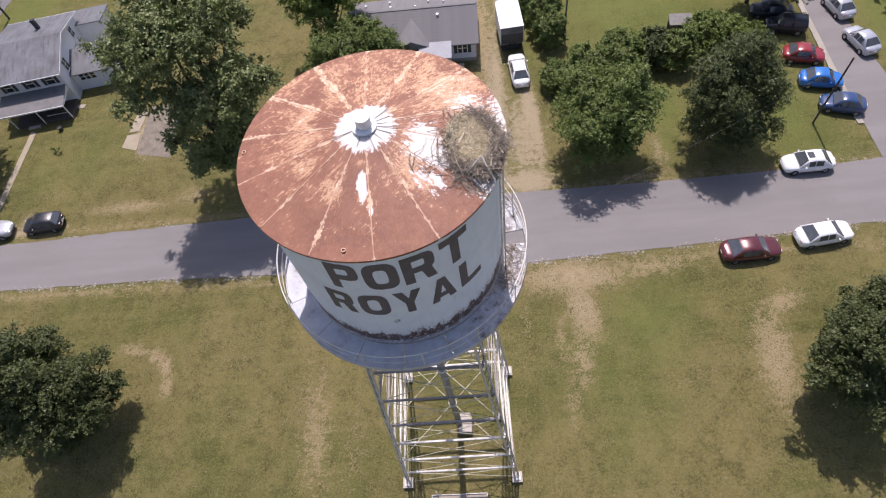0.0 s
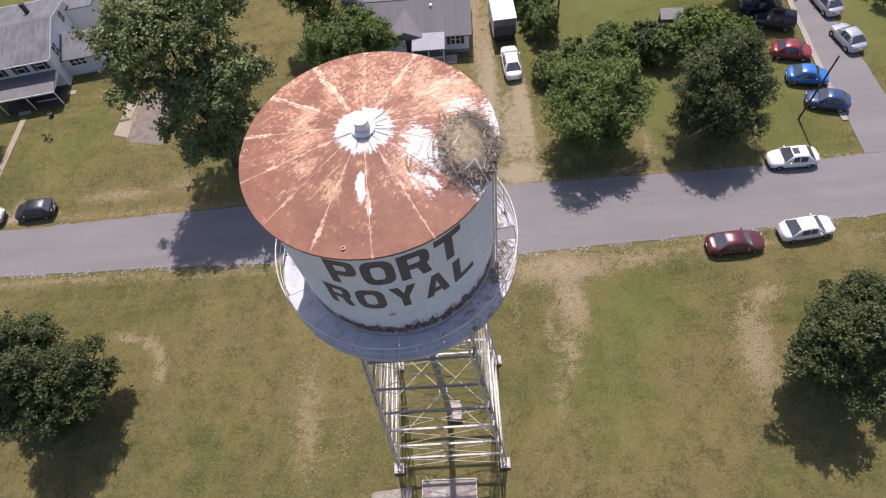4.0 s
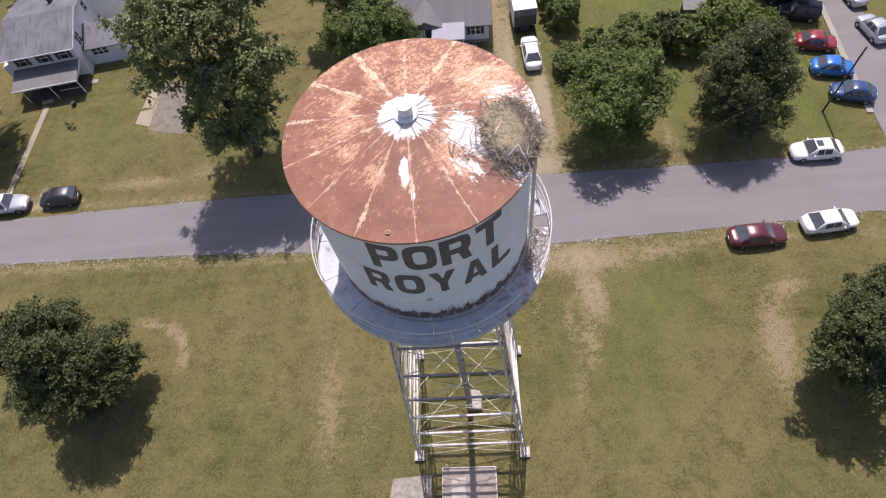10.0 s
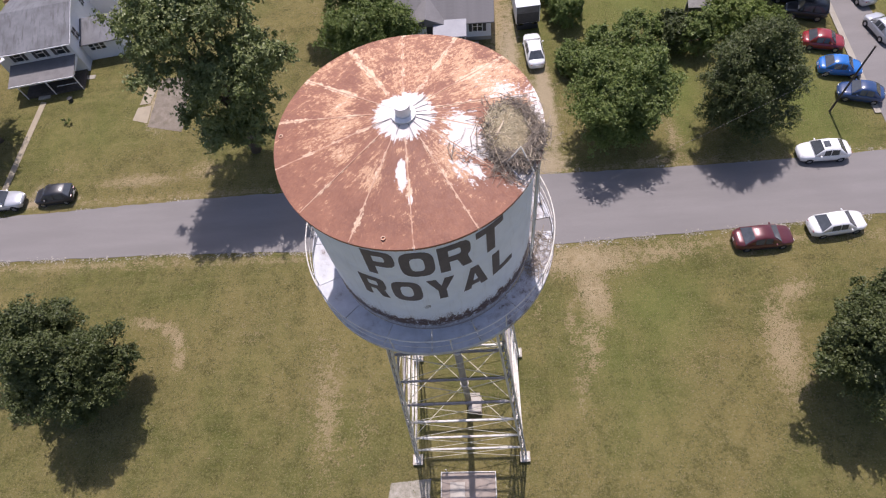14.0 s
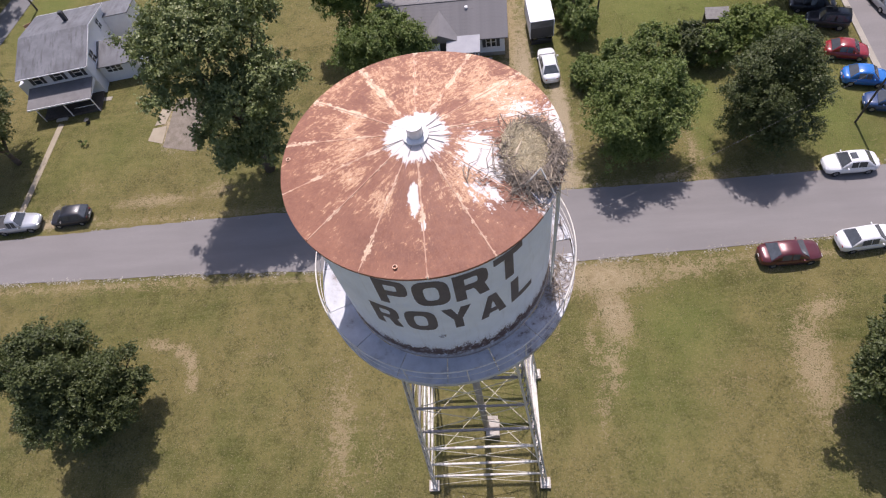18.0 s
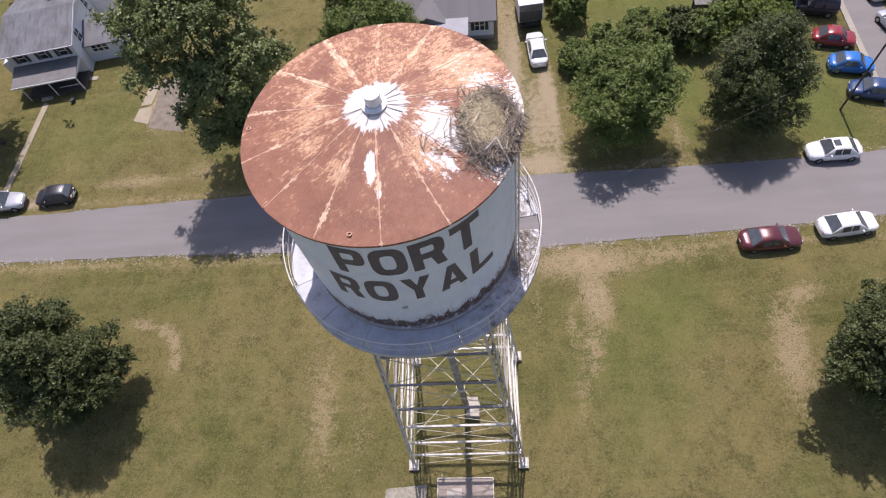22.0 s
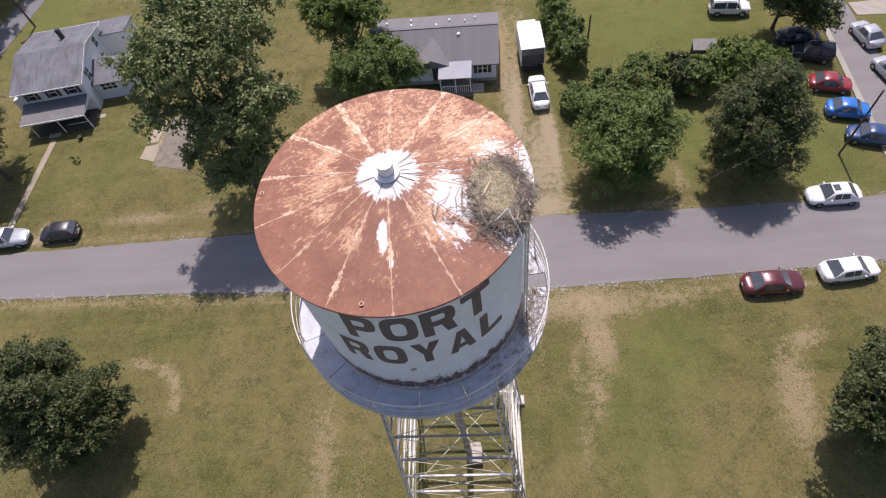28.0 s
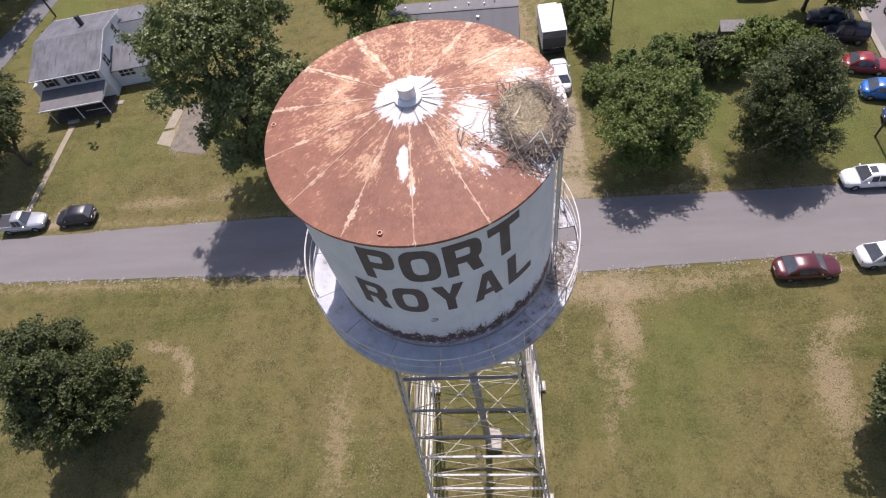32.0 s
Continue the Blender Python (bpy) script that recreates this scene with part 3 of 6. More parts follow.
def build_ground():
    xs, ys = edges_of(-70, 52, 0.6, 2600), edges_of(-16, 72, 0.6, 2600)
    X, Y = np.meshgrid(xs, ys)
    nx, ny = len(xs), len(ys)
    dry, dirt, lush = np.zeros_like(X), np.zeros_like(X), np.zeros_like(X)
    for cx, cy, rx, ry, turn, w in (
        (9.5, 11.2, 5.6, 1.7, 0, 0.95), (10.0, 8.2, 1.5, 3.2, 8, 0.95), (9.3, 4.2, 1.1, 3.0, 0, 0.6), (8.0, 6.0, 0.8, 2.6, 0, 0.5), (15.5, 11.5, 4.5, 1.1, 0, 0.6), (22.0, 11.2, 5.0, 0.8, 0, 0.35),
        (-26.4, 7.6, 2.4, 0.6, -8, 0.75), (-24.3, 7.0, 1.2, 0.7, -28, 0.9), (-23.3, 6.0, 0.7, 1.2, 20, 0.95), (-22.85, 4.4, 0.6, 1.5, 0, 0.8), (-10.6, 0.5, 1.8, 7.0, 4, 0.50), (-7.6, -1.0, 1.0, 4.5, 0, 0.35), (8.2, 1.0, 0.8, 4.0, 0, 0.42), (5.5, 8.0, 0.9, 3.5, 0, 0.3),
        (22.9, 3.4, 1.9, 5.2, -4, 0.72), (24.7, 7.7, 2.5, 1.2, 25, 0.62), (-30.5, 22.3, 5.5, 1.0, 0, 0.7), (-24.5, 23.0, 2.5, 1.6, 0, 0.5), (-38.0, 24.5, 3.5, 1.0, 0, 0.3),
        (-12.0, 44.0, 4.0, 3.0, 0, 0.5), (17.0, 20.6, 3.5, 0.5, 0, 0.6), (19.0, 23.0, 0.9, 3.0, 0, 0.55), (5.0, 22.0, 1.5, 3.0, 0, 0.6), (10.0, 27.0, 1.0, 8.0, 0, 0.3),
        (-3.0, 6.0, 3.0, 2.5, 0, 0.2), (-17.0, 6.5, 3.5, 2.0, 0, 0.25), (4.3, 41.0, 1.6, 12.0, 0, 0.72), (30.0, 33.0, 3.0, 2.5, 0, 0.25), (16.5, 2.5, 3.0, 3.0, 0, 0.2)):
        dry = np.maximum(dry, w * blob(X, Y, cx, cy, rx, ry, turn))
    for cx, cy, rx, ry, turn, w in ((5.2, 33.0, 1.3, 14.5, -1, 0.85), (4.2, 21.4, 2.2, 1.4, 0, 0.8), (8.3, 29.0, 1.0, 10.0, 3, 0.95), (7.2, 26.0, 2.4, 8.0, 2, 0.72), (7.2, 21.0, 3.0, 1.7, 0, 1.0), (6.3, 44.0, 2.0, 8.0, 0, 0.5),
                                    (-41.0, 20.6, 6.0, 0.9, 0, 0.85), (-30.3, 31.5, 2.4, 4.2, 8, 0.85), (-40.5, 22.0, 1.0, 1.2, 0, 0.6), (35.4, 33.0, 0.5, 12.0, 0, 0.4), (23.6, 4.0, 0.8, 2.4, -6, 0.35), (18.6, 24.5, 0.7, 3.0, 0, 0.35)):
        dirt = np.maximum(dirt, w * blob(X, Y, cx, cy, rx, ry, turn))
    dry = np.maximum(dry, 0.55 * np.clip(1 - np.abs(Y - 12.7 + 0.02 * X) / 0.9, 0, 1))
    dry = np.maximum(dry, 0.55 * np.clip(1 - np.abs(Y - 20.2) / 0.8, 0, 1))
    for cx, cy, rx, ry, turn, w in ((14.5, 7.0, 4.0, 4.0, 0, 0.7), (12.0, 2.0, 5.0, 7.0, 0, 0.35), (20.4, 29.0, 2.6, 6.0, 0, 1.0), (20.0, 24.5, 1.4, 3.0, 0, 0.8), (20.0, 42.0, 13.0, 12.0, 0, 0.9), (31.0, 27.0, 5.0, 10.0, 0, 0.9), (-38.0, 29.0, 6.0, 5.0, 0, 0.35), (-52.0, 55.0, 5.0, 12.0, 0, 0.95), (44.0, 38.0, 3.0, 9.0, 0, 1.0), (-6.0, 50.0, 8.0, 4.0, 0, 0.3)):
        lush = np.maximum(lush, w * blob(X, Y, cx, cy, rx, ry, turn))
    verts = np.stack([X, Y, np.zeros_like(X)], -1).reshape(-1, 3)
    i = np.arange(nx * ny).reshape(ny, nx)
    faces = np.stack([i[:-1, :-1], i[:-1, 1:], i[1:, 1:], i[1:, :-1]], -1).reshape(-1, 4)
    me = mesh_from("ground", verts.tolist(), faces.tolist(), MAT["lawn"])
    for name, values in (("dry", dry), ("dirt", dirt), ("lush", lush)):
        a = me.attributes.new(name, "FLOAT", "POINT")
        a.data.foreach_set("value", values.ravel().astype(np.float32))
    tagged(new("ground", me), "mown lawn of green and straw-dry grass with bare patches", "lawn", kind="structure")


def strip(name, material, left, right, z, label, category, thick=0.05, wobble=0.12, step=0.7):
    """A slab between two edge lines given as (x, y) points of equal number, with ragged edges."""
    def line(points, seed):
        out = []
        for (x0, y0), (x1, y1) in zip(points, points[1:]):
            n = max(2, int(math.hypot(x1 - x0, y1 - y0) / step)) if math.hypot(x1 - x0, y1 - y0) < 140 else 40
            for k in range(n):
                x, y = x0 + (x1 - x0) * k / n, y0 + (y1 - y0) * k / n
                w = wobble * (noise.noise((x * 0.9, y * 0.9, seed)) + 0.6 * noise.noise((x * 2.7, y * 2.7, seed)))
                out.append((x + w * 0.3, y + w))
        return out + [points[-1]]
    a, b = line(left, 3.1), line(right, 9.7)
    bm = bmesh.new()
    va, vb = [[bm.verts.new((x, y, zz)) for x, y in e for zz in (z,)] for e in (a, b)]
    da, db = [[bm.verts.new((x, y, z - thick)) for x, y in e] for e in (a, b)]
    i = j = 0
    while i < len(a) - 1 or j < len(b) - 1:
        if j == len(b) - 1 or (i < len(a) - 1 and i / len(a) <= j / len(b)):
            bm.faces.new((va[i], va[i + 1], vb[j]))
            bm.faces.new((va[i], da[i], da[i + 1], va[i + 1]))
            i += 1
        else:
            bm.faces.new((va[i], vb[j + 1], vb[j]))
            bm.faces.new((vb[j], vb[j + 1], db[j + 1], db[j]))
            j += 1
    ob = link_mesh(name, bm, material)
    return tagged(ob, label, category, kind="structure")


build_ground()
NEAR = [(-400, 14.9), (-60, 14.5), (-40, 14.25), (-25, 14.0), (-16, 13.6), (-5, 13.1), (6, 12.8), (14, 13.05), (21, 13.3), (30, 13.75), (60, 15.2), (400, 30)]
FAR = [(-400, 19.4), (-60, 18.7), (-43, 19.1), (-25, 19.7), (-16, 19.8), (-5, 19.9), (6, 19.95), (14, 19.8), (21, 19.75), (30, 19.85), (60, 21.3), (400, 36)]
strip("road", MAT["asphalt"], NEAR, FAR, 0.03, "grey asphalt village road with worn edges", "road")
strip("side_road", MAT["asphalt"], [(36.9, 20.2), (36.9, 30), (37.3, 45), (37.4, 70), (36, 300)], [(41.4, 20.4), (41.0, 30), (40.4, 38), (40.2, 45), (40.6, 70), (39, 300)], 0.034, "grey asphalt side road with a pale kerb", "road")
strip("kerb", MAT["kerb"], [(36.35, 24.0), (36.4, 30), (36.85, 45), (36.95, 70), (35.5, 300)], [(36.87, 24.0), (36.95, 30), (37.35, 45), (37.45, 70), (36.05, 300)], 0.11, "pale concrete kerb strip along the side road", "kerb", 0.12, 0.02)
strip("back_road", MAT["asphalt_old"], [(-61.2, 20), (-60.3, 50), (-57.9, 62), (-48.7, 160), (-28.7, 400)], [(-59.0, 20), (-57.6, 43), (-54.9, 61), (-45.7, 160), (-25.7, 400)], 0.03, "pale grey back lane behind the white house", "road")
strip("front_walk", MAT["walk"], [(-44.25, 33.6), (-44.5, 21.8)], [(-43.6, 33.4), (-43.9, 21.8)], 0.04, "narrow concrete front walk through the lawn", "footpath", 0.06, 0.02)
strip("parking_slab", MAT["walk"], [(-33.2, 29.8), (-33.0, 31.6)], [(-31.5, 29.4), (-31.6, 31.8)], 0.035, "broken pale concrete slab in the grass", "slab", 0.05, 0.45, 0.4)
strip("parking_slab", MAT["walk"], [(-32.9, 32.1), (-32.6, 35.0)], [(-31.8, 32.1), (-31.5, 35.2)], 0.035, "broken pale concrete slab in the grass", "slab", 0.05, 0.35, 0.4)
strip("gravel_parking", MAT["worn_gravel"], [(-31.4, 28.9), (-31.3, 35.5)], [(-27.6, 28.0), (-28.0, 35.5)], 0.02, "worn grey gravel parking place under the oak", "gravel", 0.03, 0.55, 0.5)
strip("gravel_patch", MAT["gravel"], [(-5.6, -5.2), (-6.4, -9.5)], [(-2.8, -4.9), (-3.0, -9.5)], 0.02, "pale gravel patch beside the tower foot", "gravel", 0.03, 0.5)


# ---- the water tower ----
RT, RIM, Z_FLOOR, Z_RIM, Z_CROWN = 3.44, 3.68, 24.5, 30.27, 31.0
BASE_H, BATTER = 3.70, 0.07
ROOF_SHIFT = Matrix.Translation((0.0, 0.05, 0.0))


def half(z):
    return BASE_H - BATTER * z


def around(r, deg, z):
    """Degrees count from the lettered front towards the ladder side."""
    a = radians(deg)
    return Vector((r * math.sin(a), -r * math.cos(a), z))


def roof_z(r):
    return Z_CROWN - (Z_CROWN - Z_RIM) * r / RIM


def letter_faces(char):
    """Block capitals in a unit square, as convex pieces."""
    def ring(n, rx, ry, p, cx=0.5, cy=0.5):
        out = []
        for k in range(n):
            t = 2 * math.pi * (k + 0.5) / n
            c, q = math.cos(t), math.sin(t)
            out.append((cx + rx * math.copysign(abs(c) ** p, c), cy + ry * math.copysign(abs(q) ** p, q)))
        return out
    bowl_out = [(0.70, 1.0), (0.88, 0.965), (0.97, 0.88), (1.0, 0.76), (1.0, 0.60), (0.97, 0.48), (0.88, 0.40), (0.70, 0.365)]
    bowl_in = [(0.60, 0.80), (0.655, 0.79), (0.68, 0.765), (0.69, 0.73), (0.69, 0.64), (0.68, 0.605), (0.655, 0.58), (0.60, 0.57)]
    bowl = [(bowl_out[k], bowl_out[k + 1], bowl_in[k + 1], bowl_in[k]) for k in range(7)]
    bars = [((0, 0), (0.31, 0), (0.31, 1), (0, 1)), ((0.31, 0.80), (0.60, 0.80), (0.70, 1.0), (0.31, 1.0)), ((0.31, 0.365), (0.70, 0.365), (0.60, 0.57), (0.31, 0.57))]
    if char == "P":
        return bars + bowl
    if char == "R":
        return bars + bowl + [((0.55, 0.365), (0.70, 0.365), (0.88, 0.40), (1.0, 0.0), (0.69, 0.0))]
    if char == "O":
        o, i = ring(24, 0.5, 0.5, 0.62), ring(24, 0.205, 0.27, 0.62)
        return [(o[k], o[(k + 1) % 24], i[(k + 1) % 24], i[k]) for k in range(24)]
    if char == "T":
        return [((0, 0.775), (1, 0.775), (1, 1), (0, 1)), ((0.345, 0), (0.655, 0), (0.655, 0.775), (0.345, 0.775))]
    if char == "Y":
        return [((0, 1), (0.35, 0.44), (0.5, 0.66), (0.34, 1)), ((0.5, 0.66), (0.65, 0.44), (1, 1), (0.66, 1)), ((0.35, 0.44), (0.65, 0.44), (0.5, 0.66)), ((0.35, 0), (0.65, 0), (0.65, 0.44), (0.35, 0.44))]
    if char == "A":
        return [((0, 0), (0.29, 0), (0.5, 0.70), (0.35, 1)), ((0.5, 0.70), (0.71, 0), (1, 0), (0.65, 1)), ((0.35, 1), (0.5, 0.70), (0.65, 1)), ((0.338, 0.16), (0.662, 0.16), (0.602, 0.36), (0.398, 0.36))]
    return [((0, 0), (0.33, 0), (0.33, 1), (0, 1)), ((0.33, 0), (1, 0), (1, 0.225), (0.33, 0.225))]


def letter_mesh(char, a0, a1, z0, z1):
    """One painted letter, bent round the shell."""
    bm = bmesh.new()
    for f in letter_faces(char):
        bm.faces.new([bm.verts.new((x, y, 0)) for x, y in f])
    bmesh.ops.remove_doubles(bm, verts=bm.verts, dist=1e-4)
    for k in range(1, 10):
        bmesh.ops.bisect_plane(bm, geom=list(bm.verts) + list(bm.edges) + list(bm.faces), plane_co=(k / 10, 0, 0), plane_no=(1, 0, 0))
    for v in bm.verts:
        wave = 0.012 * noise.noise((v.co.x * 7 + a0, v.co.y * 7, 0))
        v.co = around(RT + 0.006, a0 + (a1 - a0) * v.co.x, z0 + (z1 - z0) * v.co.y + wave)
    return bm


def build_tower():
    tower = thing("water_tower", "tall white water tower with a rusted cone roof and black lettering", "water tower")
    part("tank_shell", lathe([(RT, Z_RIM - 0.02), (RT, 29.2), (RT, 27.5), (RT, 26), (RT, Z_FLOOR), (RT - 0.15, 24.0), (2.7, 23.3), (1.5, 22.7), (0.01, 22.45)], 144), MAT["tank"], tower, "white painted steel shell with rust along its foot", True)
    for z in (26.45, 28.35):
        part("shell_seam", lathe([(RT - 0.01, z - 0.03), (RT + 0.004, z - 0.025), (RT + 0.004, z + 0.025), (RT - 0.01, z + 0.03)], 96, True), MAT["tank"], tower)
    # roof plates between welded ribs
    n = 14
    for k in range(n):
        a0, a1 = radians(RIB_TURN) + 2 * math.pi * k / n + 0.002, radians(RIB_TURN) + 2 * math.pi * (k + 1) / n - 0.002
        lift = 0.003 * (k % 3)
        prof = [(0.24, roof_z(0.24)), (1.3, roof_z(1.3)), (2.5, roof_z(2.5)), (RIM, Z_RIM), (RIM + 0.004, Z_RIM - 0.07), (RIM - 0.03, Z_RIM - 0.07), (RIM - 0.03, Z_RIM - 0.02), (0.24, roof_z(0.24) - 0.02)]
        bm = lathe([(r, z + lift) for r, z in prof], 7, True, a0, a1)
        part("roof_plate", bm, MAT["roof_rust"], tower, "rusted roof plate with flaked paint").matrix_basis = ROOF_SHIFT
        bm = bmesh.new()
        aa = 360 * k / n + RIB_TURN
        m, length = span(around(0.85, aa, roof_z(0.85) + 0.004), around(RIM - 0.03, aa, Z_RIM + 0.004))
        box(bm, 0.028, 0.02, length, m)
        part("roof_rib", bm, MAT["rib"], tower, "pale welded rib").matrix_basis = ROOF_SHIFT
    vent = part("roof_vent", lathe([(0.20, 30.85), (0.20, 31.30), (0.218, 31.305), (0.218, 31.345), (0.0, 31.36)], 28), MAT["vent"], tower, "white painted vent pipe")
    part("vent_collar", lathe([(0.21, 30.98), (0.33, 30.97), (0.33, 31.0), (0.21, 31.03)], 24, True), MAT["vent"], vent)
    for k, deg in enumerate((48, 72, 88, 104, 121, 138, -18, 22, -75)):
        m, length = span(around(0.34, deg, roof_z(0.34) + 0.01), around(0.62 + 0.12 * (k % 3), deg, roof_z(0.7) + 0.015))
        part("vent_brace", boxed(0.015, 0.015, length, m), MAT["steel_dark"], vent)
    hatch_m = Matrix.Translation(around(3.50, -92, roof_z(3.50)))
    part("roof_fitting", lathe([(0.04, 0), (0.065, 0.0), (0.065, 0.03), (0.04, 0.03)], 14, True), MAT["rib"], tower).matrix_basis = hatch_m
    part("roof_fitting", lathe([(0.04, 0), (0.06, 0.0), (0.06, 0.03), (0.04, 0.03)], 14, True), MAT["rib"], tower).matrix_basis = Matrix.Translation(around(3.36, -9, roof_z(3.36)))
    # lettering
    for char, a0, a1 in (("P", -21.6, -7.4), ("O", -5.5, 9.8), ("R", 11.6, 26.6), ("T", 29.4, 44.5)):
        part("letter", letter_mesh(char, a0, a1, 28.40, 29.74), MAT["letter"], tower)
    for char, a0, a1 in (("R", -29.4, -16.2), ("O", -13.5, 1.0), ("Y", 3.9, 17.2), ("A", 20.6, 34.1), ("L", 37.2, 51.0)):
        part("letter", letter_mesh(char, a0, a1, 26.80, 28.07), MAT["letter"], tower)
    for k, (deg, z, w, hh) in enumerate(((1.2, 26.30, 0.20, 0.03), (1.9, 26.38, 0.14, 0.03), (0.9, 26.22, 0.12, 0.03), (2.6, 26.27, 0.03, 0.12))):
        m = Matrix.Translation(around(RT + 0.004, deg, z)) @ Matrix.Rotation(radians(deg), 4, "Z")
        part("paint_mark", boxed(w, 0.006, hh, m), MAT["steel_dark"], tower)
    # balcony of separate deck plates; one narrow plate is missing on the ladder side
    cuts = [-180, -157, -135, -112, -90, -67, -45, -22, 0, 22, 45, 66, 90, 97.5, 112, 135, 158, 180]
    for a0, a1 in zip(cuts, cuts[1:]):
        if a0 == 90:
            continue
        drop = 0.006 * random.random()
        part("deck_plate", lathe([(RT + 0.01, Z_FLOOR - drop), (4.27, Z_FLOOR - drop), (4.27, Z_FLOOR - 0.05), (RT + 0.01, Z_FLOOR - 0.05)], 8, True, radians(a0 + 0.15), radians(a1 - 0.15)), MAT["deck"], tower)
    part("deck_edge", lathe([(4.27, Z_FLOOR + 0.06), (4.30, Z_FLOOR + 0.06), (4.30, Z_FLOOR - 0.16), (4.27, Z_FLOOR - 0.16)], 112, True), MAT["deck"], tower, "rolled steel edge of the balcony")
    for r, z, w in ((4.26, 25.50, 0.022), (4.26, 25.02, 0.012)):
        part("handrail", lathe([(r + w * math.cos(a), z + w * math.sin(a)) for a in (k * math.pi / 3 for k in range(6))], 112, True), MAT["steel"], tower, "thin white pipe rail")
    post = None
    for k in range(14):
        deg = 360 * k / 14 + 9
        if post is None:
            post = part("rail_post", rod(bmesh.new(), (0, 0, 0), (0, 0, 1.02), 0.018), MAT["steel"], tower)
            post.matrix_basis = Matrix.Translation(around(4.26, deg, Z_FLOOR))
        else:
            share("rail_post", post.data, tower, Matrix.Translation(around(4.26, deg, Z_FLOOR)))
    for k in range(12):
        deg = 360 * k / 12 + 15
        part("deck_bracket", bar(bmesh.new(), around(RT - 0.1, deg, Z_FLOOR - 0.75), around(4.2, deg, Z_FLOOR - 0.08), 0.06), MAT["steel"], tower)
    # ladder up the shell
    lad = part("ladder", bmesh.new(), MAT["steel"], tower, "white steel ladder up the shell")
    bm = bmesh.new()
    for d in (70.0, 76.0):
        bar(bm, around(RT + 0.16, d, Z_FLOOR), around(RT + 0.16, d, Z_RIM + 0.1), 0.05, 0.02)
    bm.to_mesh(lad.data)
    bm.free()
    for k in range(18):
        z = Z_FLOOR + 0.3 + 0.31 * k
        part("rung", rod(bmesh.new(), around(RT + 0.16, 70.0, z), around(RT + 0.16, 76.0, z), 0.012, seg=6), MAT["steel"], lad)
    # legs of two channels with lacing
    corners = [(-1, -1), (1, -1), (1, 1), (-1, 1)]
    for sx, sy in corners:
        foot, top = Vector((sx * half(0.3), sy * half(0.3), 0.3)), Vector((sx * half(24.2), sy * half(24.2), 24.2))
        leg = part("leg", bmesh.new(), MAT["steel"], tower, "built-up steel leg with lacing bars")
        bm = bmesh.new()
        for d in (-0.15, 0.15):
            o = Vector((d * 0.7071 * sx, -d * 0.7071 * sy, 0))
            bar(bm, foot + o, top + o, 0.06, 0.11)
        bm.to_mesh(leg.data)
        bm.free()
        bm = bmesh.new()
        steps = 46
        for k in range(steps):
            p, q = foot.lerp(top, k / steps), foot.lerp(top, (k + 1) / steps)
            d = 0.15 * (1 if k % 2 else -1)
            o = Vector((d * 0.7071 * sx, -d * 0.7071 * sy, 0))
            bar(bm, p + o, q - o, 0.045, 0.012)
        part("lacing", bm, MAT["steel_dark"], leg)
        f = part("footing", prism([(-0.34, -0.34), (0.34, -0.34), (0.34, 0.34), (-0.34, 0.34)], 0, 0.3), MAT["concrete"], tower, "square concrete footing")
        f.matrix_basis = Matrix.Translation((sx * half(0), sy * half(0), 0))
        part("base_plate", boxed(0.44, 0.44, 0.06, Matrix.Translation((0, 0, 0.3))), MAT["steel"], f)
    levels = [2.8, 5.7, 9.05, 12.15, 15.6, 18.9, 22.0]
    for n_level, z in enumerate(levels):
        h = half(z)
        for k in range(4):
            (ax, ay), (bx, by) = corners[k], corners[(k + 1) % 4]
            a, b = Vector((ax * h, ay * h, z)), Vector((bx * h, by * h, z))
            # from the fourth level up, the tank's shade is put into the strut colour
            strut = part("strut", bmesh.new(), MAT["steel" if n_level < 3 else "strut_shade_rust"], tower, "white riveted strut" if n_level < 3 else "rust-stained strut, greyed for the shade under the tank")
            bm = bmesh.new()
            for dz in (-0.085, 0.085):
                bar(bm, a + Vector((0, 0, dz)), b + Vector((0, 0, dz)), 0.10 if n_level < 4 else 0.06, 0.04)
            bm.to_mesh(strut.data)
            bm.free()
            bm = bmesh.new()
            for j in range(16):
                d = 0.075 if j % 2 else -0.075
                bar(bm, a.lerp(b, j / 16) + Vector((0, 0, d)), a.lerp(b, (j + 1) / 16) - Vector((0, 0, d)), 0.03, 0.012)
            part("lacing", bm, MAT["steel_dark"], strut)
            z_up = levels[n_level + 1] if n_level + 1 < len(levels) else 24.3
            hu = half(z_up)
            for (px, py), (qx, qy) in (((ax, ay), (bx, by)), ((bx, by), (ax, ay))):
                part("brace_rod", rod(bmesh.new(), (px * h, py * h, z), (qx * hu, qy * hu, z_up), 0.019, seg=6), MAT["rod"], tower)
        if n_level == 0:
            h0 = half(0.35)
            for k in range(4):
                (ax, ay), (bx, by) = corners[k], corners[(k + 1) % 4]
                for (px, py), (qx, qy) in (((ax, ay), (bx, by)), ((bx, by), (ax, ay))):
                    part("brace_rod", rod(bmesh.new(), (px * h0, py * h0, 0.35), (qx * h, qy * h, z), 0.019, seg=6), MAT["rod"], tower)
        if n_level in (1, 3, 5):
            for sx, sy in corners:
                part("riser_tie", rod(bmesh.new(), (0.2 * sx, 0.2 * sy, z), (sx * h, sy * h, z), 0.024, seg=6), MAT["rod"], tower, "cream tie rod to the riser")
            part("riser_collar", lathe([(0.2, z - 0.08), (0.27, z - 0.08), (0.27, z + 0.08), (0.2, z + 0.08)], 20, True), MAT["steel"], tower)
    part("riser_pipe", rod(bmesh.new(), (0, 0, 0), (0, 0, 22.6), 0.21, seg=24), MAT["riser"], tower, "grey central riser pipe", True)
    return tower


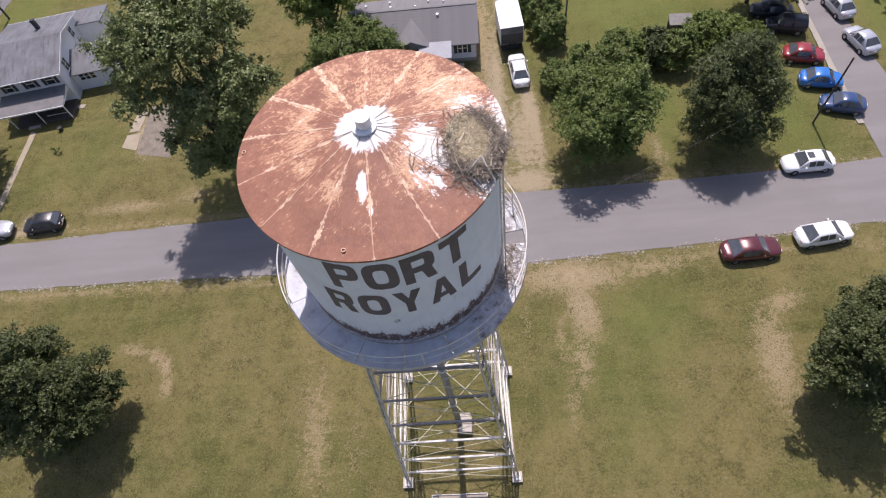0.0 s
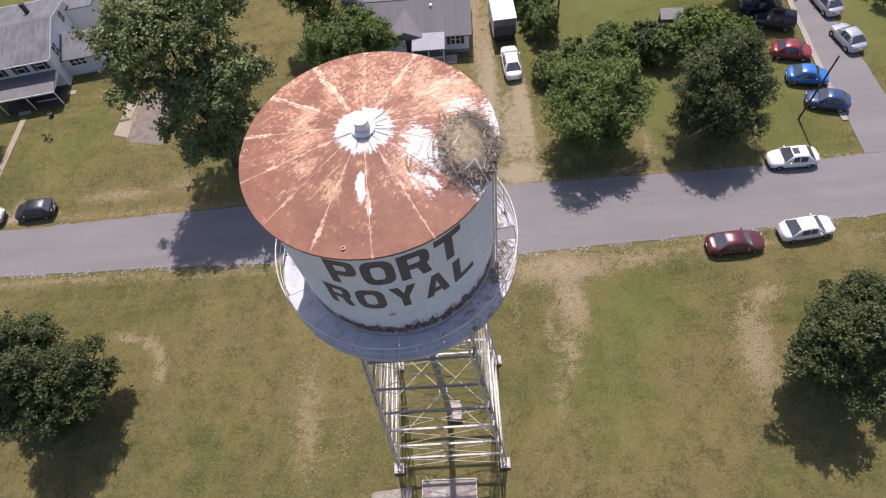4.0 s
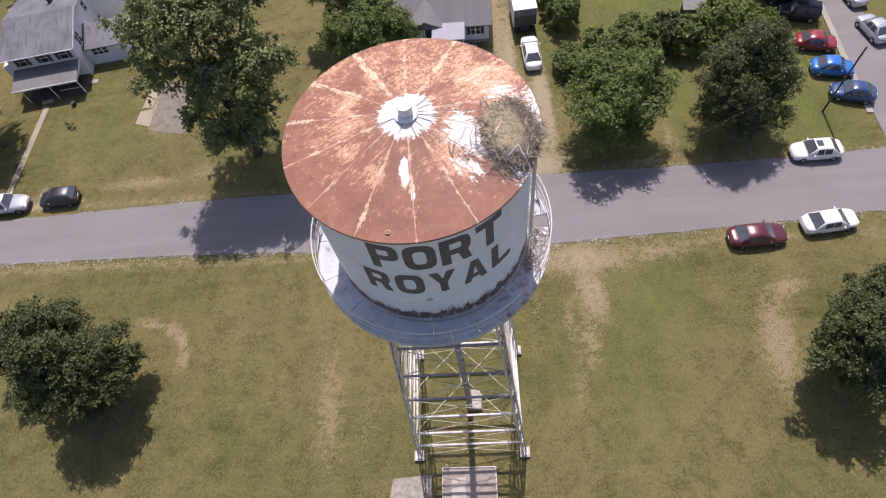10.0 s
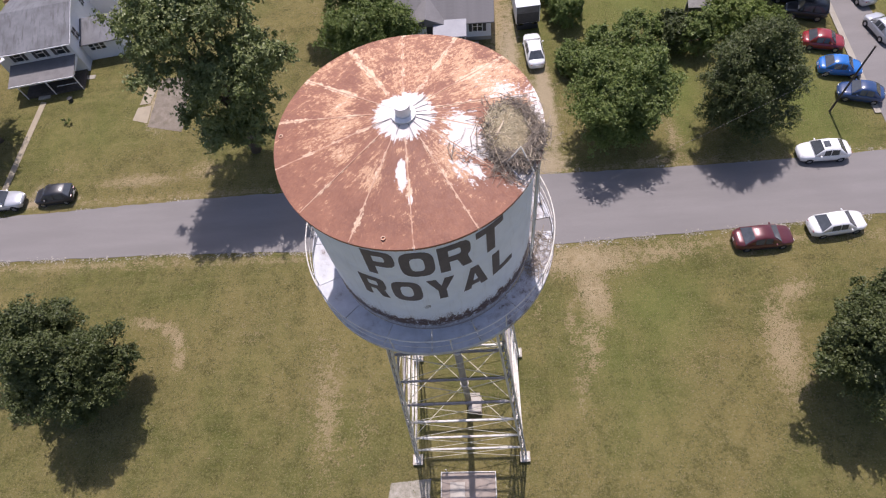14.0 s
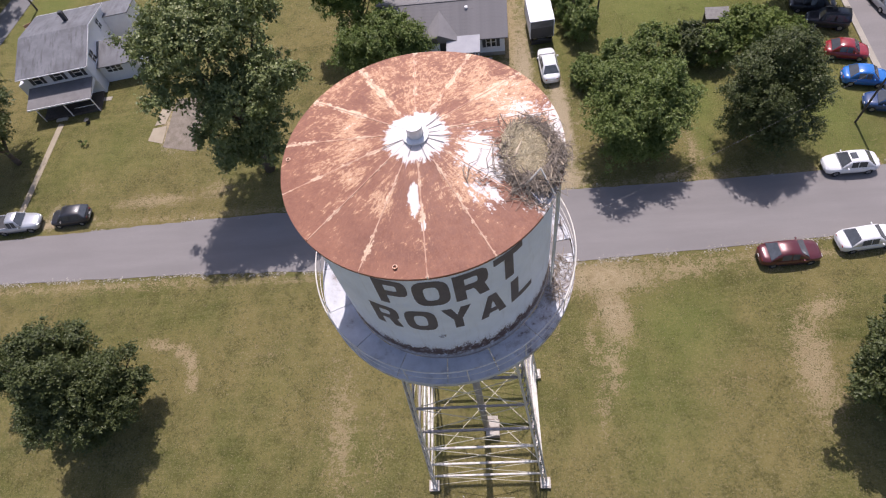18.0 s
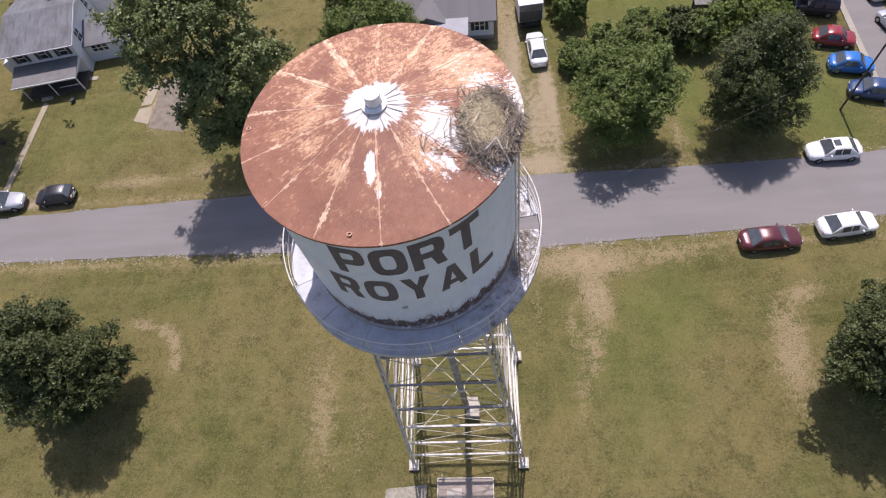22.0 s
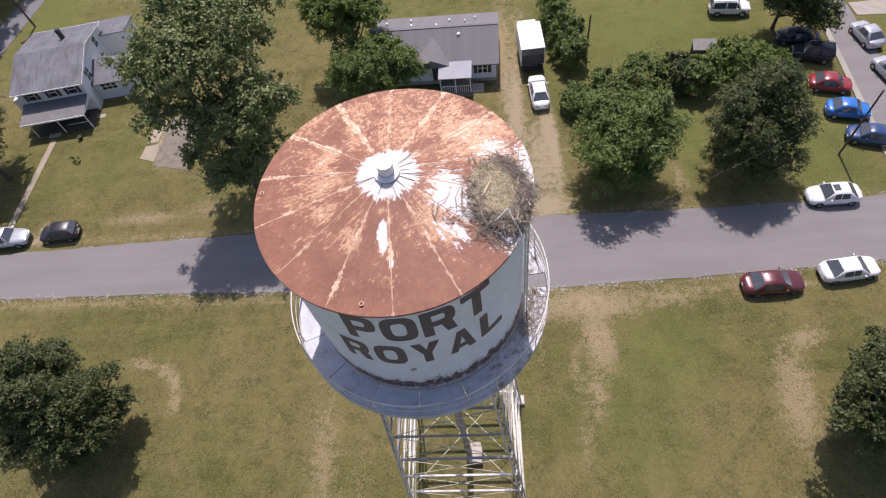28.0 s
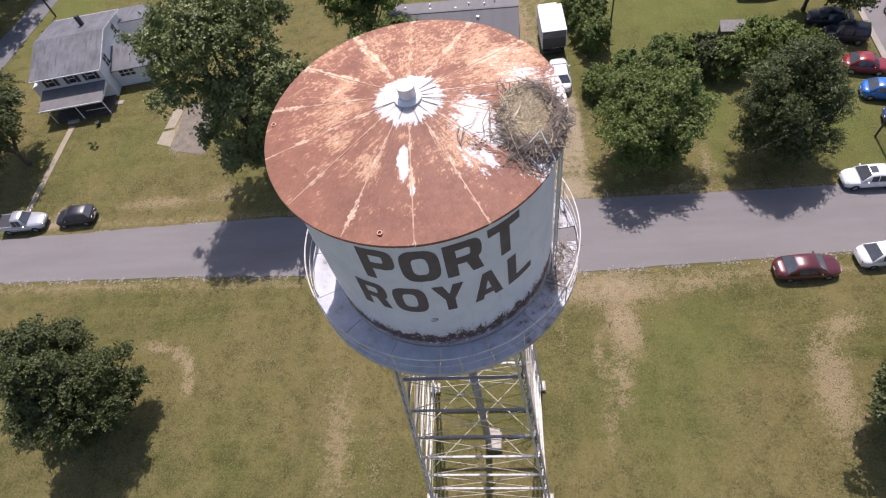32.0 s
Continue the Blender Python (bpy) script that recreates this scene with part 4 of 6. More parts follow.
MAT["rib"] = surface("pale_rib_paint", (0.64, 0.44, 0.30), (0.40, 0.19, 0.11), 1.6, 9, 0.6, grime=(0.26, 0.09, 0.05))
# darker strut paint: shade from tank and balcony in the base, rust as grime
MAT["strut_shade_rust"] = surface("shaded_rusty_strut", (0.36, 0.34, 0.33), (0.20, 0.17, 0.155), 3, 14, 0.7, grime=(0.13, 0.075, 0.055))
MAT["riser"] = surface("riser_paint", (0.36, 0.36, 0.37), (0.24, 0.23, 0.23), 2, 20, 0.6, grime=(0.15, 0.10, 0.07))
build_tower()


# ---- what lies round the tower's foot ----
def build_valve_box():
    t = thing("valve_box", "weathered concrete valve box with a split lid", "valve box", pose(0.42, -0.1, 0, 0, 0, -2))
    part("box_wall", boxed(0.95, 1.15, 0.62, None, 0.03), MAT["pad"], t)
    part("lid", boxed(0.88, 0.52, 0.06, Matrix.Translation((0, -0.28, 0.62)), 0.01), MAT["concrete"], t)
    part("lid", boxed(0.88, 0.46, 0.06, Matrix.Translation((0, 0.27, 0.62)), 0.01), MAT["concrete"], t)
    part("step", boxed(0.8, 0.3, 0.3, Matrix.Translation((-0.05, 0.75, 0)), 0.02), MAT["concrete"], t)


def build_pump_pad():
    t = thing("pump_pad", "concrete pad framed by a white pipe rail", "pad", pose(-0.25, -6.3, 0, 0, 0, -0.5))
    part("slab", boxed(3.7, 3.4, 0.18, None, 0.02), MAT["pad"], t)
    part("cover", boxed(1.0, 1.45, 0.05, Matrix.Translation((-0.75, 0.35, 0.18)), 0.01), MAT["concrete"], t, "inset access cover")
    for a, b in (((-1.85, 1.7), (1.85, 1.7)), ((1.85, 1.7), (1.85, -1.7)), ((-1.85, -1.7), (-1.85, 1.7)), ((1.85, -1.7), (-1.85, -1.7))):
        part("pipe_rail", rod(bmesh.new(), (*a, 0.24), (*b, 0.24), 0.035), MAT["steel"], t)
    for x, y in ((-1.45, 1.75), (1.85, -1.65)):
        part("post", rod(bmesh.new(), (x, y, 0), (x, y, 1.3), 0.03), MAT["steel"], t)


MAT["pad"] = surface("pad_concrete", (0.36, 0.30, 0.25), (0.26, 0.21, 0.17), 1.0, 20, 0.9)
build_valve_box()
build_pump_pad()


# ---- the nest and litter on the tower ----
def sticks(rng, count, place, long, thick, flat=0.25, along=None):
    """Crooked twigs of two lengths each, joined in one mesh."""
    verts, faces = [], []
    for k in range(count):
        c, t = place(rng)
        n = long * (0.45 + rng.random())
        d = np.array(t, float) + rng.normal(size=3) * (0.35, 0.35, flat * 0.4)
        d /= np.linalg.norm(d)
        bend = rng.normal(size=3) * n * 0.07
        pts = [c - d * n / 2, c + bend, c + d * n / 2 + rng.normal(size=3) * 0.03]
        r = thick * (0.5 + rng.random())
        side = np.cross(d, (0, 0, 1.0)) + 1e-6
        side /= np.linalg.norm(side)
        up = np.cross(side, d)
        base = len(verts)
        for p, rr in zip(pts, (r, r * 0.85, r * 0.4)):
            for q in (side, up, -side, -up):
                verts.append((p + q * rr).tolist())
        for a in (0, 4):
            for j in range(4):
                faces.append((base + a + j, base + a + (j + 1) % 4, base + a + 4 + (j + 1) % 4, base + a + 4 + j))
        faces.append((base + 3, base + 2, base + 1, base))
        faces.append((base + 8, base + 9, base + 10, base + 11))
    return verts, faces


def build_nest():
    rng = np.random.default_rng(5)
    cx, cy, rx, ry = 2.78, -0.42, 0.74, 1.12
    base = roof_z(math.hypot(cx, cy))
    nest = thing("nest", "large osprey nest of grey sticks and straw on the tower roof", "nest", Matrix.Translation((cx, cy, base)))

    def ground(x, y):
        return roof_z(min(math.hypot(x + cx, y + cy), RIM)) - base

    def ring(rng):
        """Piled highest on the outer side, towards the eave."""
        a = rng.random() * 2 * math.pi if rng.random() < 0.35 else rng.normal() * 0.95 - 0.55
        wide = 0.5 + 0.5 * math.cos(a + 0.55)
        f = 0.74 + (0.16 + 0.22 * wide) * rng.random() + 0.06 * math.sin(5 * a + 1)
        x, y = rx * f * math.cos(a) - 0.02, ry * f * math.sin(a)
        lift = (0.05 + 0.26 * wide) * rng.random() ** 0.8
        t = np.array((-math.sin(a) * rx, math.cos(a) * ry, 0.0)) * 0.8 + rng.normal(size=3) * (0.75, 0.75, 0.22)
        return np.array((x, y, ground(x, y) + 0.02 + lift)), t

    def loose(rng):
        a = rng.random() * 2 * math.pi if rng.random() < 0.3 else rng.normal() * 0.5 - 1.95
        f = 0.85 + 0.6 * rng.random() ** 1.6
        x, y = rx * f * math.cos(a), ry * f * math.sin(a)
        t = rng.normal(size=3)
        return np.array((x, y, ground(x, y) + 0.03)), (t[0], t[1], 0.02)

    def bowl(rng):
        f, a = math.sqrt(rng.random()) * 0.80, rng.random() * 2 * math.pi
        x, y = rx * f * math.cos(a) - 0.12, ry * f * math.sin(a) + 0.06
        t = rng.normal(size=3)
        return np.array((x, y, ground(x, y) + 0.05 + 0.05 * rng.random())), (t[0], t[1], 0.0)

    for name, count, place, long, thick, mat_name, tag in (("stick_ring", 820, ring, 0.46, 0.010, "twig", "ring of interlaced grey sticks"), ("stick_scatter", 260, loose, 0.5, 0.008, "twig", "stray sticks"), ("long_sticks", 26, ring, 0.9, 0.012, "bone", "long pale sticks laid across the ring"), ("lining", 1500, bowl, 0.22, 0.006, "straw", "tan straw lining")):
        v, f = sticks(rng, count, place, long, thick)
        tagged(share(name, mesh_from(name, v, f, MAT[mat_name]), nest), tag)
    dome = bmesh.new()
    bmesh.ops.create_uvsphere(dome, u_segments=28, v_segments=12, radius=1.0)
    for v in dome.verts:
        x, y = v.co.x * rx * 0.84 - 0.10, v.co.y * ry * 0.84 + 0.04
        v.co = (x, y, ground(x, y) + 0.05 * max(v.co.z, -0.2) + 0.03 * noise.noise((x * 6, y * 6, 1)))
    part("bedding", dome, MAT["straw"], nest, "matted straw bed", True)
    bm = bmesh.new()
    rod(bm, (-0.42, -0.22, 0.16), (-0.20, 0.26, 0.16), 0.035, 0.02, 7)
    part("bleached_stick", bm, MAT["bone"], nest, "pale bleached stick")
    stand = thing("pipe_stand", "bent white pipe stand leaning out of the nest", "pipe frame", Matrix.Translation((2.94, -1.24, roof_z(3.2) + 0.06)))
    for a, b, m in (((0, 0, 0.42), (-0.42, -0.22, 0.04), "steel"), ((0, 0, 0.42), (0.30, -0.42, -0.06), "steel"), ((-0.34, -0.24, 0.05), (-0.02, -0.68, -0.02), "steel_dark"), ((-0.02, -0.68, -0.02), (0.26, -0.36, -0.02), "steel_dark")):
        part("pipe", rod(bmesh.new(), a, b, 0.022, seg=8), MAT[m], stand)
    twigs = thing("dead_branch", "bare dead branch lying on the white roof paint", "branch", Matrix.Translation((1.55, -0.75, roof_z(1.72))))
    for k in range(9):
        a = rng.normal() * 0.5 + 1.45 if k < 5 else rng.random() * 2 * math.pi
        reach = 0.95 if k < 5 else 0.4
        p = Vector((rng.normal() * 0.26, rng.normal() * 0.2 - reach / 2, 0.03))
        q = p + Vector((math.cos(a) * reach, math.sin(a) * reach, 0.06))
        bm = bmesh.new()
        limb(bm, p, q, 0.012, 0.005, rng, 0.07)
        part("bough", bm, MAT["twig"], twigs)

    def deck(rng):
        a, r = radians(63 + 26 * rng.random()), 3.52 + 0.7 * rng.random()
        t = rng.normal(size=3)
        return np.array((r * math.sin(a), -r * math.cos(a), Z_FLOOR + 0.02 + 0.06 * rng.random())), (t[0], t[1], 0.0)

    def deck_back(rng):
        a, r = radians(99 + 22 * rng.random()), 3.52 + 0.7 * rng.random()
        t = rng.normal(size=3)
        return np.array((r * math.sin(a), -r * math.cos(a), Z_FLOOR + 0.02 + 0.08 * rng.random())), (t[0], t[1], 0.0)

    v, f = sticks(rng, 120, deck, 0.5, 0.010)
    v2, f2 = sticks(rng, 40, deck_back, 0.5, 0.010)
    n = len(v)
    ob = new("stick_litter", mesh_from("stick_litter", v + v2, f + [tuple(i + n for i in q) for q in f2], MAT["twig"]))
    tagged(ob, "fallen nest sticks littering the tower balcony", "sticks", kind="stuff")


def limb(bm, a, b, r0, r1, rng, bend=0.25):
    """A tapered, slightly bent limb in three lengths."""
    a, b = Vector(a), Vector(b)
    pts = [a, a.lerp(b, 0.35) + Vector(rng.normal(size=3) * bend), a.lerp(b, 0.7) + Vector(rng.normal(size=3) * bend), b]
    for k in range(3):
        rod(bm, pts[k], pts[k + 1], r0 + (r1 - r0) * k / 3, r0 + (r1 - r0) * (k + 1) / 3, 7)


MAT["bone"] = surface("bleached_wood", (0.62, 0.52, 0.38), (0.48, 0.38, 0.26), 5, 30, 0.8)
build_nest()


# ---- trees and shrubs ----
def leaf_cloud(rng, lobes, count, size, per_clump=48, spread=0.6, hollow=0.45, gaps=0.16):
    """Leaf quads in flattened pads on and within a set of ellipsoids (x, y, z, rx, ry, rz), with gaps between the pads."""
    lobes = np.array(lobes, float)
    vol = (lobes[:, 3] * lobes[:, 4] * lobes[:, 5]) ** (2 / 3)
    n_try = max(12, int(1.5 * count / per_clump))
    pick = rng.choice(len(lobes), n_try, p=vol / vol.sum())
    d = rng.normal(size=(n_try, 3))
    d /= np.linalg.norm(d, axis=1, keepdims=True)
    d[:, 2] = np.where(d[:, 2] < -0.45, -d[:, 2], d[:, 2])
    seed = rng.random() * 50
    bumps = np.array([noise.noise((float(a[0]) * 1.9 + seed + k, float(a[1]) * 1.9, float(a[2]) * 1.9)) for a, k in zip(d, pick)])
    keep = np.argsort(bumps + rng.normal(size=n_try) * 0.12)[int(gaps * n_try):][-max(10, count // per_clump):]
    d, pick, bumps = d[keep], pick[keep], bumps[keep]
    n_clump = len(keep)
    rad = hollow + (1.04 - hollow) * rng.random(n_clump) ** 0.5
    centre = lobes[pick, :3] + d * lobes[pick, 3:] * (rad * (1 + 0.30 * bumps))[:, None]
    per = rng.poisson(count / n_clump * (0.5 + rng.random(n_clump)))
    own = np.repeat(np.arange(n_clump), per)
    n = len(own)
    shoots = 7
    way = d[:, None, :] * 0.8 + rng.normal(size=(n_clump, shoots, 3)) * 0.62 + (0, 0, 0.12)
    way /= np.linalg.norm(way, axis=2, keepdims=True)
    long = spread * (0.6 + 1.5 * rng.random((n_clump, shoots)) ** 1.5)
    which = rng.integers(0, shoots, n)
    u = rng.random(n) ** 0.75 * long[own, which]
    p = centre[own] + way[own, which] * u[:, None] + rng.normal(size=(n, 3)) * (0.20 * spread * (1.25 - u / (2.2 * spread)))[:, None]
    p[:, 2] -= 0.10 * u ** 2
    p[:, 2] = np.maximum(p[:, 2], 0.12)
    out = d[own] * 0.7 + 0.7 * rng.normal(size=(n, 3)) + (0, 0, 0.6)
    out /= np.linalg.norm(out, axis=1, keepdims=True)
    side = np.cross(out, rng.normal(size=(n, 3)))
    side /= np.linalg.norm(side, axis=1, keepdims=True)
    along = np.cross(out, side)
    s = (size * (0.55 + 0.8 * rng.random(n)))[:, None]
    a, b = p - along * s * 0.55, p + along * s * 0.55
    c, e = p + side * s * 0.34 + out * s * 0.10, p - side * s * 0.34 + out * s * 0.10
    verts = np.stack([a, c, b, e], 1).reshape(-1, 3)
    k = np.arange(n) * 4
    return verts, np.stack([k, k + 1, k + 2, k + 3], 1), centre


def break_up(rng, lobes, per=14, small=0.31, core=0.60):
    """Boughs: each large lobe becomes a core with many small lobes about it, the lower ones left out."""
    out = []
    for x, y, z, rx, ry, rz in lobes:
        out.append((x, y, z - 0.1 * rz, rx * core, ry * core, rz * core))
        n = max(5, int(per * (rx * ry * rz) ** 0.5 / 5.2))
        for k in range(n):
            up = 1 - 1.45 * (k + 0.5) / n
            a, flat = 2.39996 * k + 0.5 * rng.normal(), math.sqrt(max(0.0, 1 - up * up))
            f = 0.56 + 0.40 * rng.random()
            s = small * (0.65 + 0.7 * rng.random())
            out.append((x + rx * f * flat * math.cos(a), y + ry * f * flat * math.sin(a), z + rz * f * up, rx * s, ry * s, rz * s * 0.72))
    return out


def tapered(cx, cy, levels):
    """Lobes that fill a crown given by (height, radius) pairs about one stem."""
    return [(cx, cy, z, r, r, 1.25) for z, r in levels]


def tree(x, y, lobes, count, size, leaf, seed, label, category="tree", trunk=0.25, fork=2.2, name="tree", group="", spread=0.55, limbs=14, hollow=0.45, gaps=0.16):
    rng = np.random.default_rng(seed)
    t = thing(name, label, category, Matrix.Translation((x, y, 0)), group)
    verts, faces, centre = leaf_cloud(rng, break_up(rng, lobes) if name == "tree" else lobes, count, size, spread=spread, hollow=hollow, gaps=gaps)
    me = mesh_from("crown", verts.tolist(), faces.tolist(), MAT[leaf])
    share("crown", me, t)
    bm = bmesh.new()
    head = Vector((0, 0, fork))
    rod(bm, (0, 0, -0.05), head * 0.5, trunk * 1.25, trunk, 10)
    rod(bm, head * 0.5, head, trunk, trunk * 0.85, 10)
    if trunk:
        part("trunk", bm, MAT["bark"], t, "", True)
    bm = bmesh.new()
    for c in centre[rng.choice(len(centre), min(limbs, len(centre)), replace=False)]:
        limb(bm, head - Vector((0, 0, rng.random() * fork * 0.3)), c, trunk * 0.5, trunk * 0.1, rng)
    part("branchwork", bm, MAT["bark"], t)
    return t


oak = tree(-19.5, 25.0, [(-0.5, 0.2, 15.0, 3.8, 3.6, 2.7), (-3.0, 0.2, 15.6, 2.0, 2.3, 1.8), (3.9, -1.0, 12.0, 2.9, 2.7, 2.2), (-0.8, -3.4, 8.8, 2.1, 1.9, 1.6), (1.5, -2.4, 11.0, 2.9, 2.5, 2.2), (2.1, 2.2, 15.5, 3.1, 2.9, 2.4), (-2.5, -2.3, 12.4, 2.1, 2.1, 1.8), (2.7, -2.0, 8.0, 2.4, 2.0, 1.8), (2.5, 2.0, 9.0, 2.9, 2.3, 2.2), (1.5, 4.5, 13.0, 3.3, 2.9, 2.4), (3.5, 6.0, 15.5, 2.8, 2.8, 2.2), (-1.5, 5.5, 16.5, 3.0, 2.8, 2.2), (2.0, -2.5, 5.4, 2.4, 2.0, 2.0), (-0.4, -3.2, 6.0, 2.2, 1.8, 1.8)], 112000, 0.22, "leaf_oak", 11, "tall leafy oak spreading over the road edge", trunk=0.42, fork=6.0, limbs=14, spread=0.55, hollow=0.3, gaps=0.22)
bare = bmesh.new()
for k, (a, b) in enumerate((((1.2, 0.6, 9.8), (2.7, 2.3, 10.9)), ((2.7, 2.3, 10.9), (3.05, 3.6, 11.2)), ((3.05, 3.6, 11.2), (3.7, 4.2, 11.2)))):
    rod(bare, a, b, 0.09 - 0.025 * k, 0.07 - 0.025 * k, 7)
part("bare_limb", bare, MAT["bark"], oak, "bare dead limb")
tree(13.8, 24.2, [(-0.1, -0.3, 5.2, 3.6, 3.2, 2.7), (-1.5, 1.1, 5.3, 2.4, 2.3, 2.2), (1.6, 1.0, 5.6, 2.2, 2.1, 2.2), (-1.0, -1.0, 4.0, 2.9, 2.4, 1.8), (1.9, -1.2, 4.2, 1.7, 1.7, 1.5), (-0.6, -2.4, 2.7, 2.7, 1.7, 1.4), (1.6, -1.9, 2.6, 1.8, 1.5, 1.3)], 84000, 0.19, "leaf_mid", 12, "round bright green maple beside the road", trunk=0.22, fork=2.0, spread=0.55, gaps=0.20, hollow=0.45)
tree(24.3, 24.8, [(0, -0.4, 5.5, 3.6, 3.4, 3.8), (0.4, 0.8, 6.1, 2.8, 2.8, 3.1), (0, -1.6, 3.2, 3.5, 3.1, 2.5)], 110000, 0.15, "leaf_dark", 13, "dense dark green tree beside the road", trunk=0.24, fork=1.9, spread=0.45, gaps=0.05)
tree(-27.6, 1.9, tapered(0, -0.3, [(2.6, 1.5), (4.0, 2.5), (5.4, 3.0), (6.8, 2.9), (8.2, 2.2), (9.5, 1.3), (10.3, 0.6)]) + tapered(-3.4, 3.2, [(2.8, 1.6), (4.4, 2.6), (5.9, 2.6), (7.2, 1.7)]) + tapered(-6.9, 2.4, [(2.4, 1.4), (3.9, 2.1), (5.2, 1.7), (6.2, 0.9)]) + [(0.8, 2.4, 4.6, 2.0, 1.9, 1.5), (-3.4, -0.8, 1.9, 1.8, 1.3, 1.1), (1.6, 1.5, 3.0, 1.9, 1.8, 1.4), (1.3, -0.8, 3.0, 1.8, 1.8, 1.3), (-0.8, -1.2, 2.2, 2.0, 1.6, 1.2)], 150000, 0.155, "leaf_dark", 14, "broad dark green tree tapering to a point on the open lawn", trunk=0.26, fork=2.0, spread=0.38, gaps=0.24)
tree(25.8, 1.6, tapered(-0.3, -0.4, [(2.5, 1.6), (3.9, 2.6), (5.2, 3.1), (6.6, 2.9), (7.9, 2.0), (8.8, 1.0)]) + tapered(2.3, 2.6, [(2.6, 1.8), (4.1, 2.6), (5.4, 2.3), (6.4, 1.4)]) + tapered(4.4, 0.0, [(2.4, 1.6), (4.0, 2.3), (5.5, 1.9)]) + [(0.9, -1.2, 2.4, 1.8, 1.5, 1.2)], 135000, 0.155, "leaf_dark", 15, "broad dark green tree ringed by bare soil", trunk=0.26, fork=2.0, spread=0.38, gaps=0.24)
tree(-11.3, 41.8, [(0, 0, 6.2, 3.7, 3.3, 3.1), (0.8, 1.0, 7.2, 2.9, 2.7, 2.5), (-1.4, 0.6, 6.8, 2.6, 2.6, 2.3)], 52000, 0.22, "leaf_light", 16, "light green tree behind the grey-roofed bungalow", trunk=0.2, fork=2.4)
tree(-8.4, 36.6, [(0, 0, 3.6, 3.7, 3.1, 2.9), (-2.6, 0.3, 3.2, 2.6, 2.6, 2.3), (2.3, 0.2, 3.0, 2.2, 2.2, 2.0)], 56000, 0.20, "leaf_mid", 17, "spreading green tree against the bungalow", trunk=0.2, fork=1.4)
tree(-46.9, 28.5, [(0, 0, 5.0, 3.0, 3.6, 3.2), (-1.0, 3.0, 5.4, 2.8, 2.8, 3.0), (-0.6, -3.0, 3.8, 2.2, 2.2, 2.2)], 44000, 0.20, "leaf_dark", 18, "grey-green tree beside the front walk", trunk=0.24, fork=1.8)
tree(32.0, 41.6, [(0.4, 0, 5.4, 2.9, 2.7, 2.6), (-0.6, -0.8, 4.2, 2.0, 2.0, 2.0), (1.6, -1.4, 3.8, 2.4, 2.2, 1.9), (2.6, -2.4, 3.0, 1.8, 1.6, 1.4)], 40000, 0.22, "leaf_dark", 19, "small dark tree over the parked cars", trunk=0.18, fork=1.8)
tree(-61.8, 52.0, [(0, 0, 5.4, 4.2, 4.6, 3.8), (1.5, 3.0, 6.0, 3.4, 3.4, 3.2)], 26000, 0.28, "leaf_dark", 20, "dark green tree shading the back lane", trunk=0.3)
tree(-61.5, 62.0, [(0, 0, 5.6, 4.2, 4.4, 3.8), (-2.5, 3.0, 6.0, 3.4, 3.6, 3.2)], 24000, 0.28, "leaf_mid", 22, "green tree standing over the back lane", trunk=0.3)
tree(-40.3, 30.2, [(0, 0, 0.25, 0.55, 0.4, 0.22)], 500, 0.12, "leaf_mid", 70, "clump of tall weeds on the front lawn", "weeds", trunk=0.03, fork=0.2, name="weed_clump", limbs=3, spread=0.10)
tree(46.5, 40.0, [(0, 0, 1.6, 2.2, 3.0, 1.6)], 4000, 0.28, "leaf_mid", 21, "rounded green shrub across the side road", "shrub", trunk=0.08, fork=0.6, name="shrub", limbs=6, spread=0.35)
for k, (x, y, r, h, leaf) in enumerate(((10.3, 46.5, 1.5, 1.9, "leaf_mid"), (10.4, 43.8, 1.6, 2.0, "leaf_mid"), (11.0, 41.0, 1.7, 2.0, "leaf_mid"), (11.2, 38.6, 1.4, 1.6, "leaf_mid"))):
    tree(x, y, [(0, 0, h * 0.9, r, r, h)], 8000, 0.20, leaf, 30 + k, "clipped green shrub in the row beside the box truck", "shrub", trunk=0.08, fork=0.6, name="shrub", group="shrub row", limbs=6, spread=0.32)
for k, (x, y, r, h, leaf) in enumerate(((14.6, 33.6, 1.9, 1.6, "leaf_mid"), (17.6, 34.6, 2.1, 1.8, "leaf_mid"), (20.6, 34.4, 1.7, 1.6, "leaf_dark"), (22.6, 34.2, 1.9, 1.8, "leaf_mid"), (27.8, 36.4, 1.7, 1.4, "leaf_light"), (29.6, 35.0, 1.5, 1.2, "leaf_light"), (25.8, 35.6, 2.0, 1.7, "leaf_light"), (11.2, 32.4, 1.4, 1.2, "leaf_mid"), (16.6, 31.0, 1.4, 1.2, "leaf_mid"))):
    tree(x, y, [(0, 0, h * 0.85, r, r, h)], 9500, 0.20, leaf, 40 + k, ("yellow-green" if leaf == "leaf_light" else "dark green" if leaf == "leaf_dark" else "green") + " shrub in the thicket behind the road trees", "shrub", trunk=0.08, fork=0.5, name="shrub", group="thicket", limbs=6, spread=0.35)


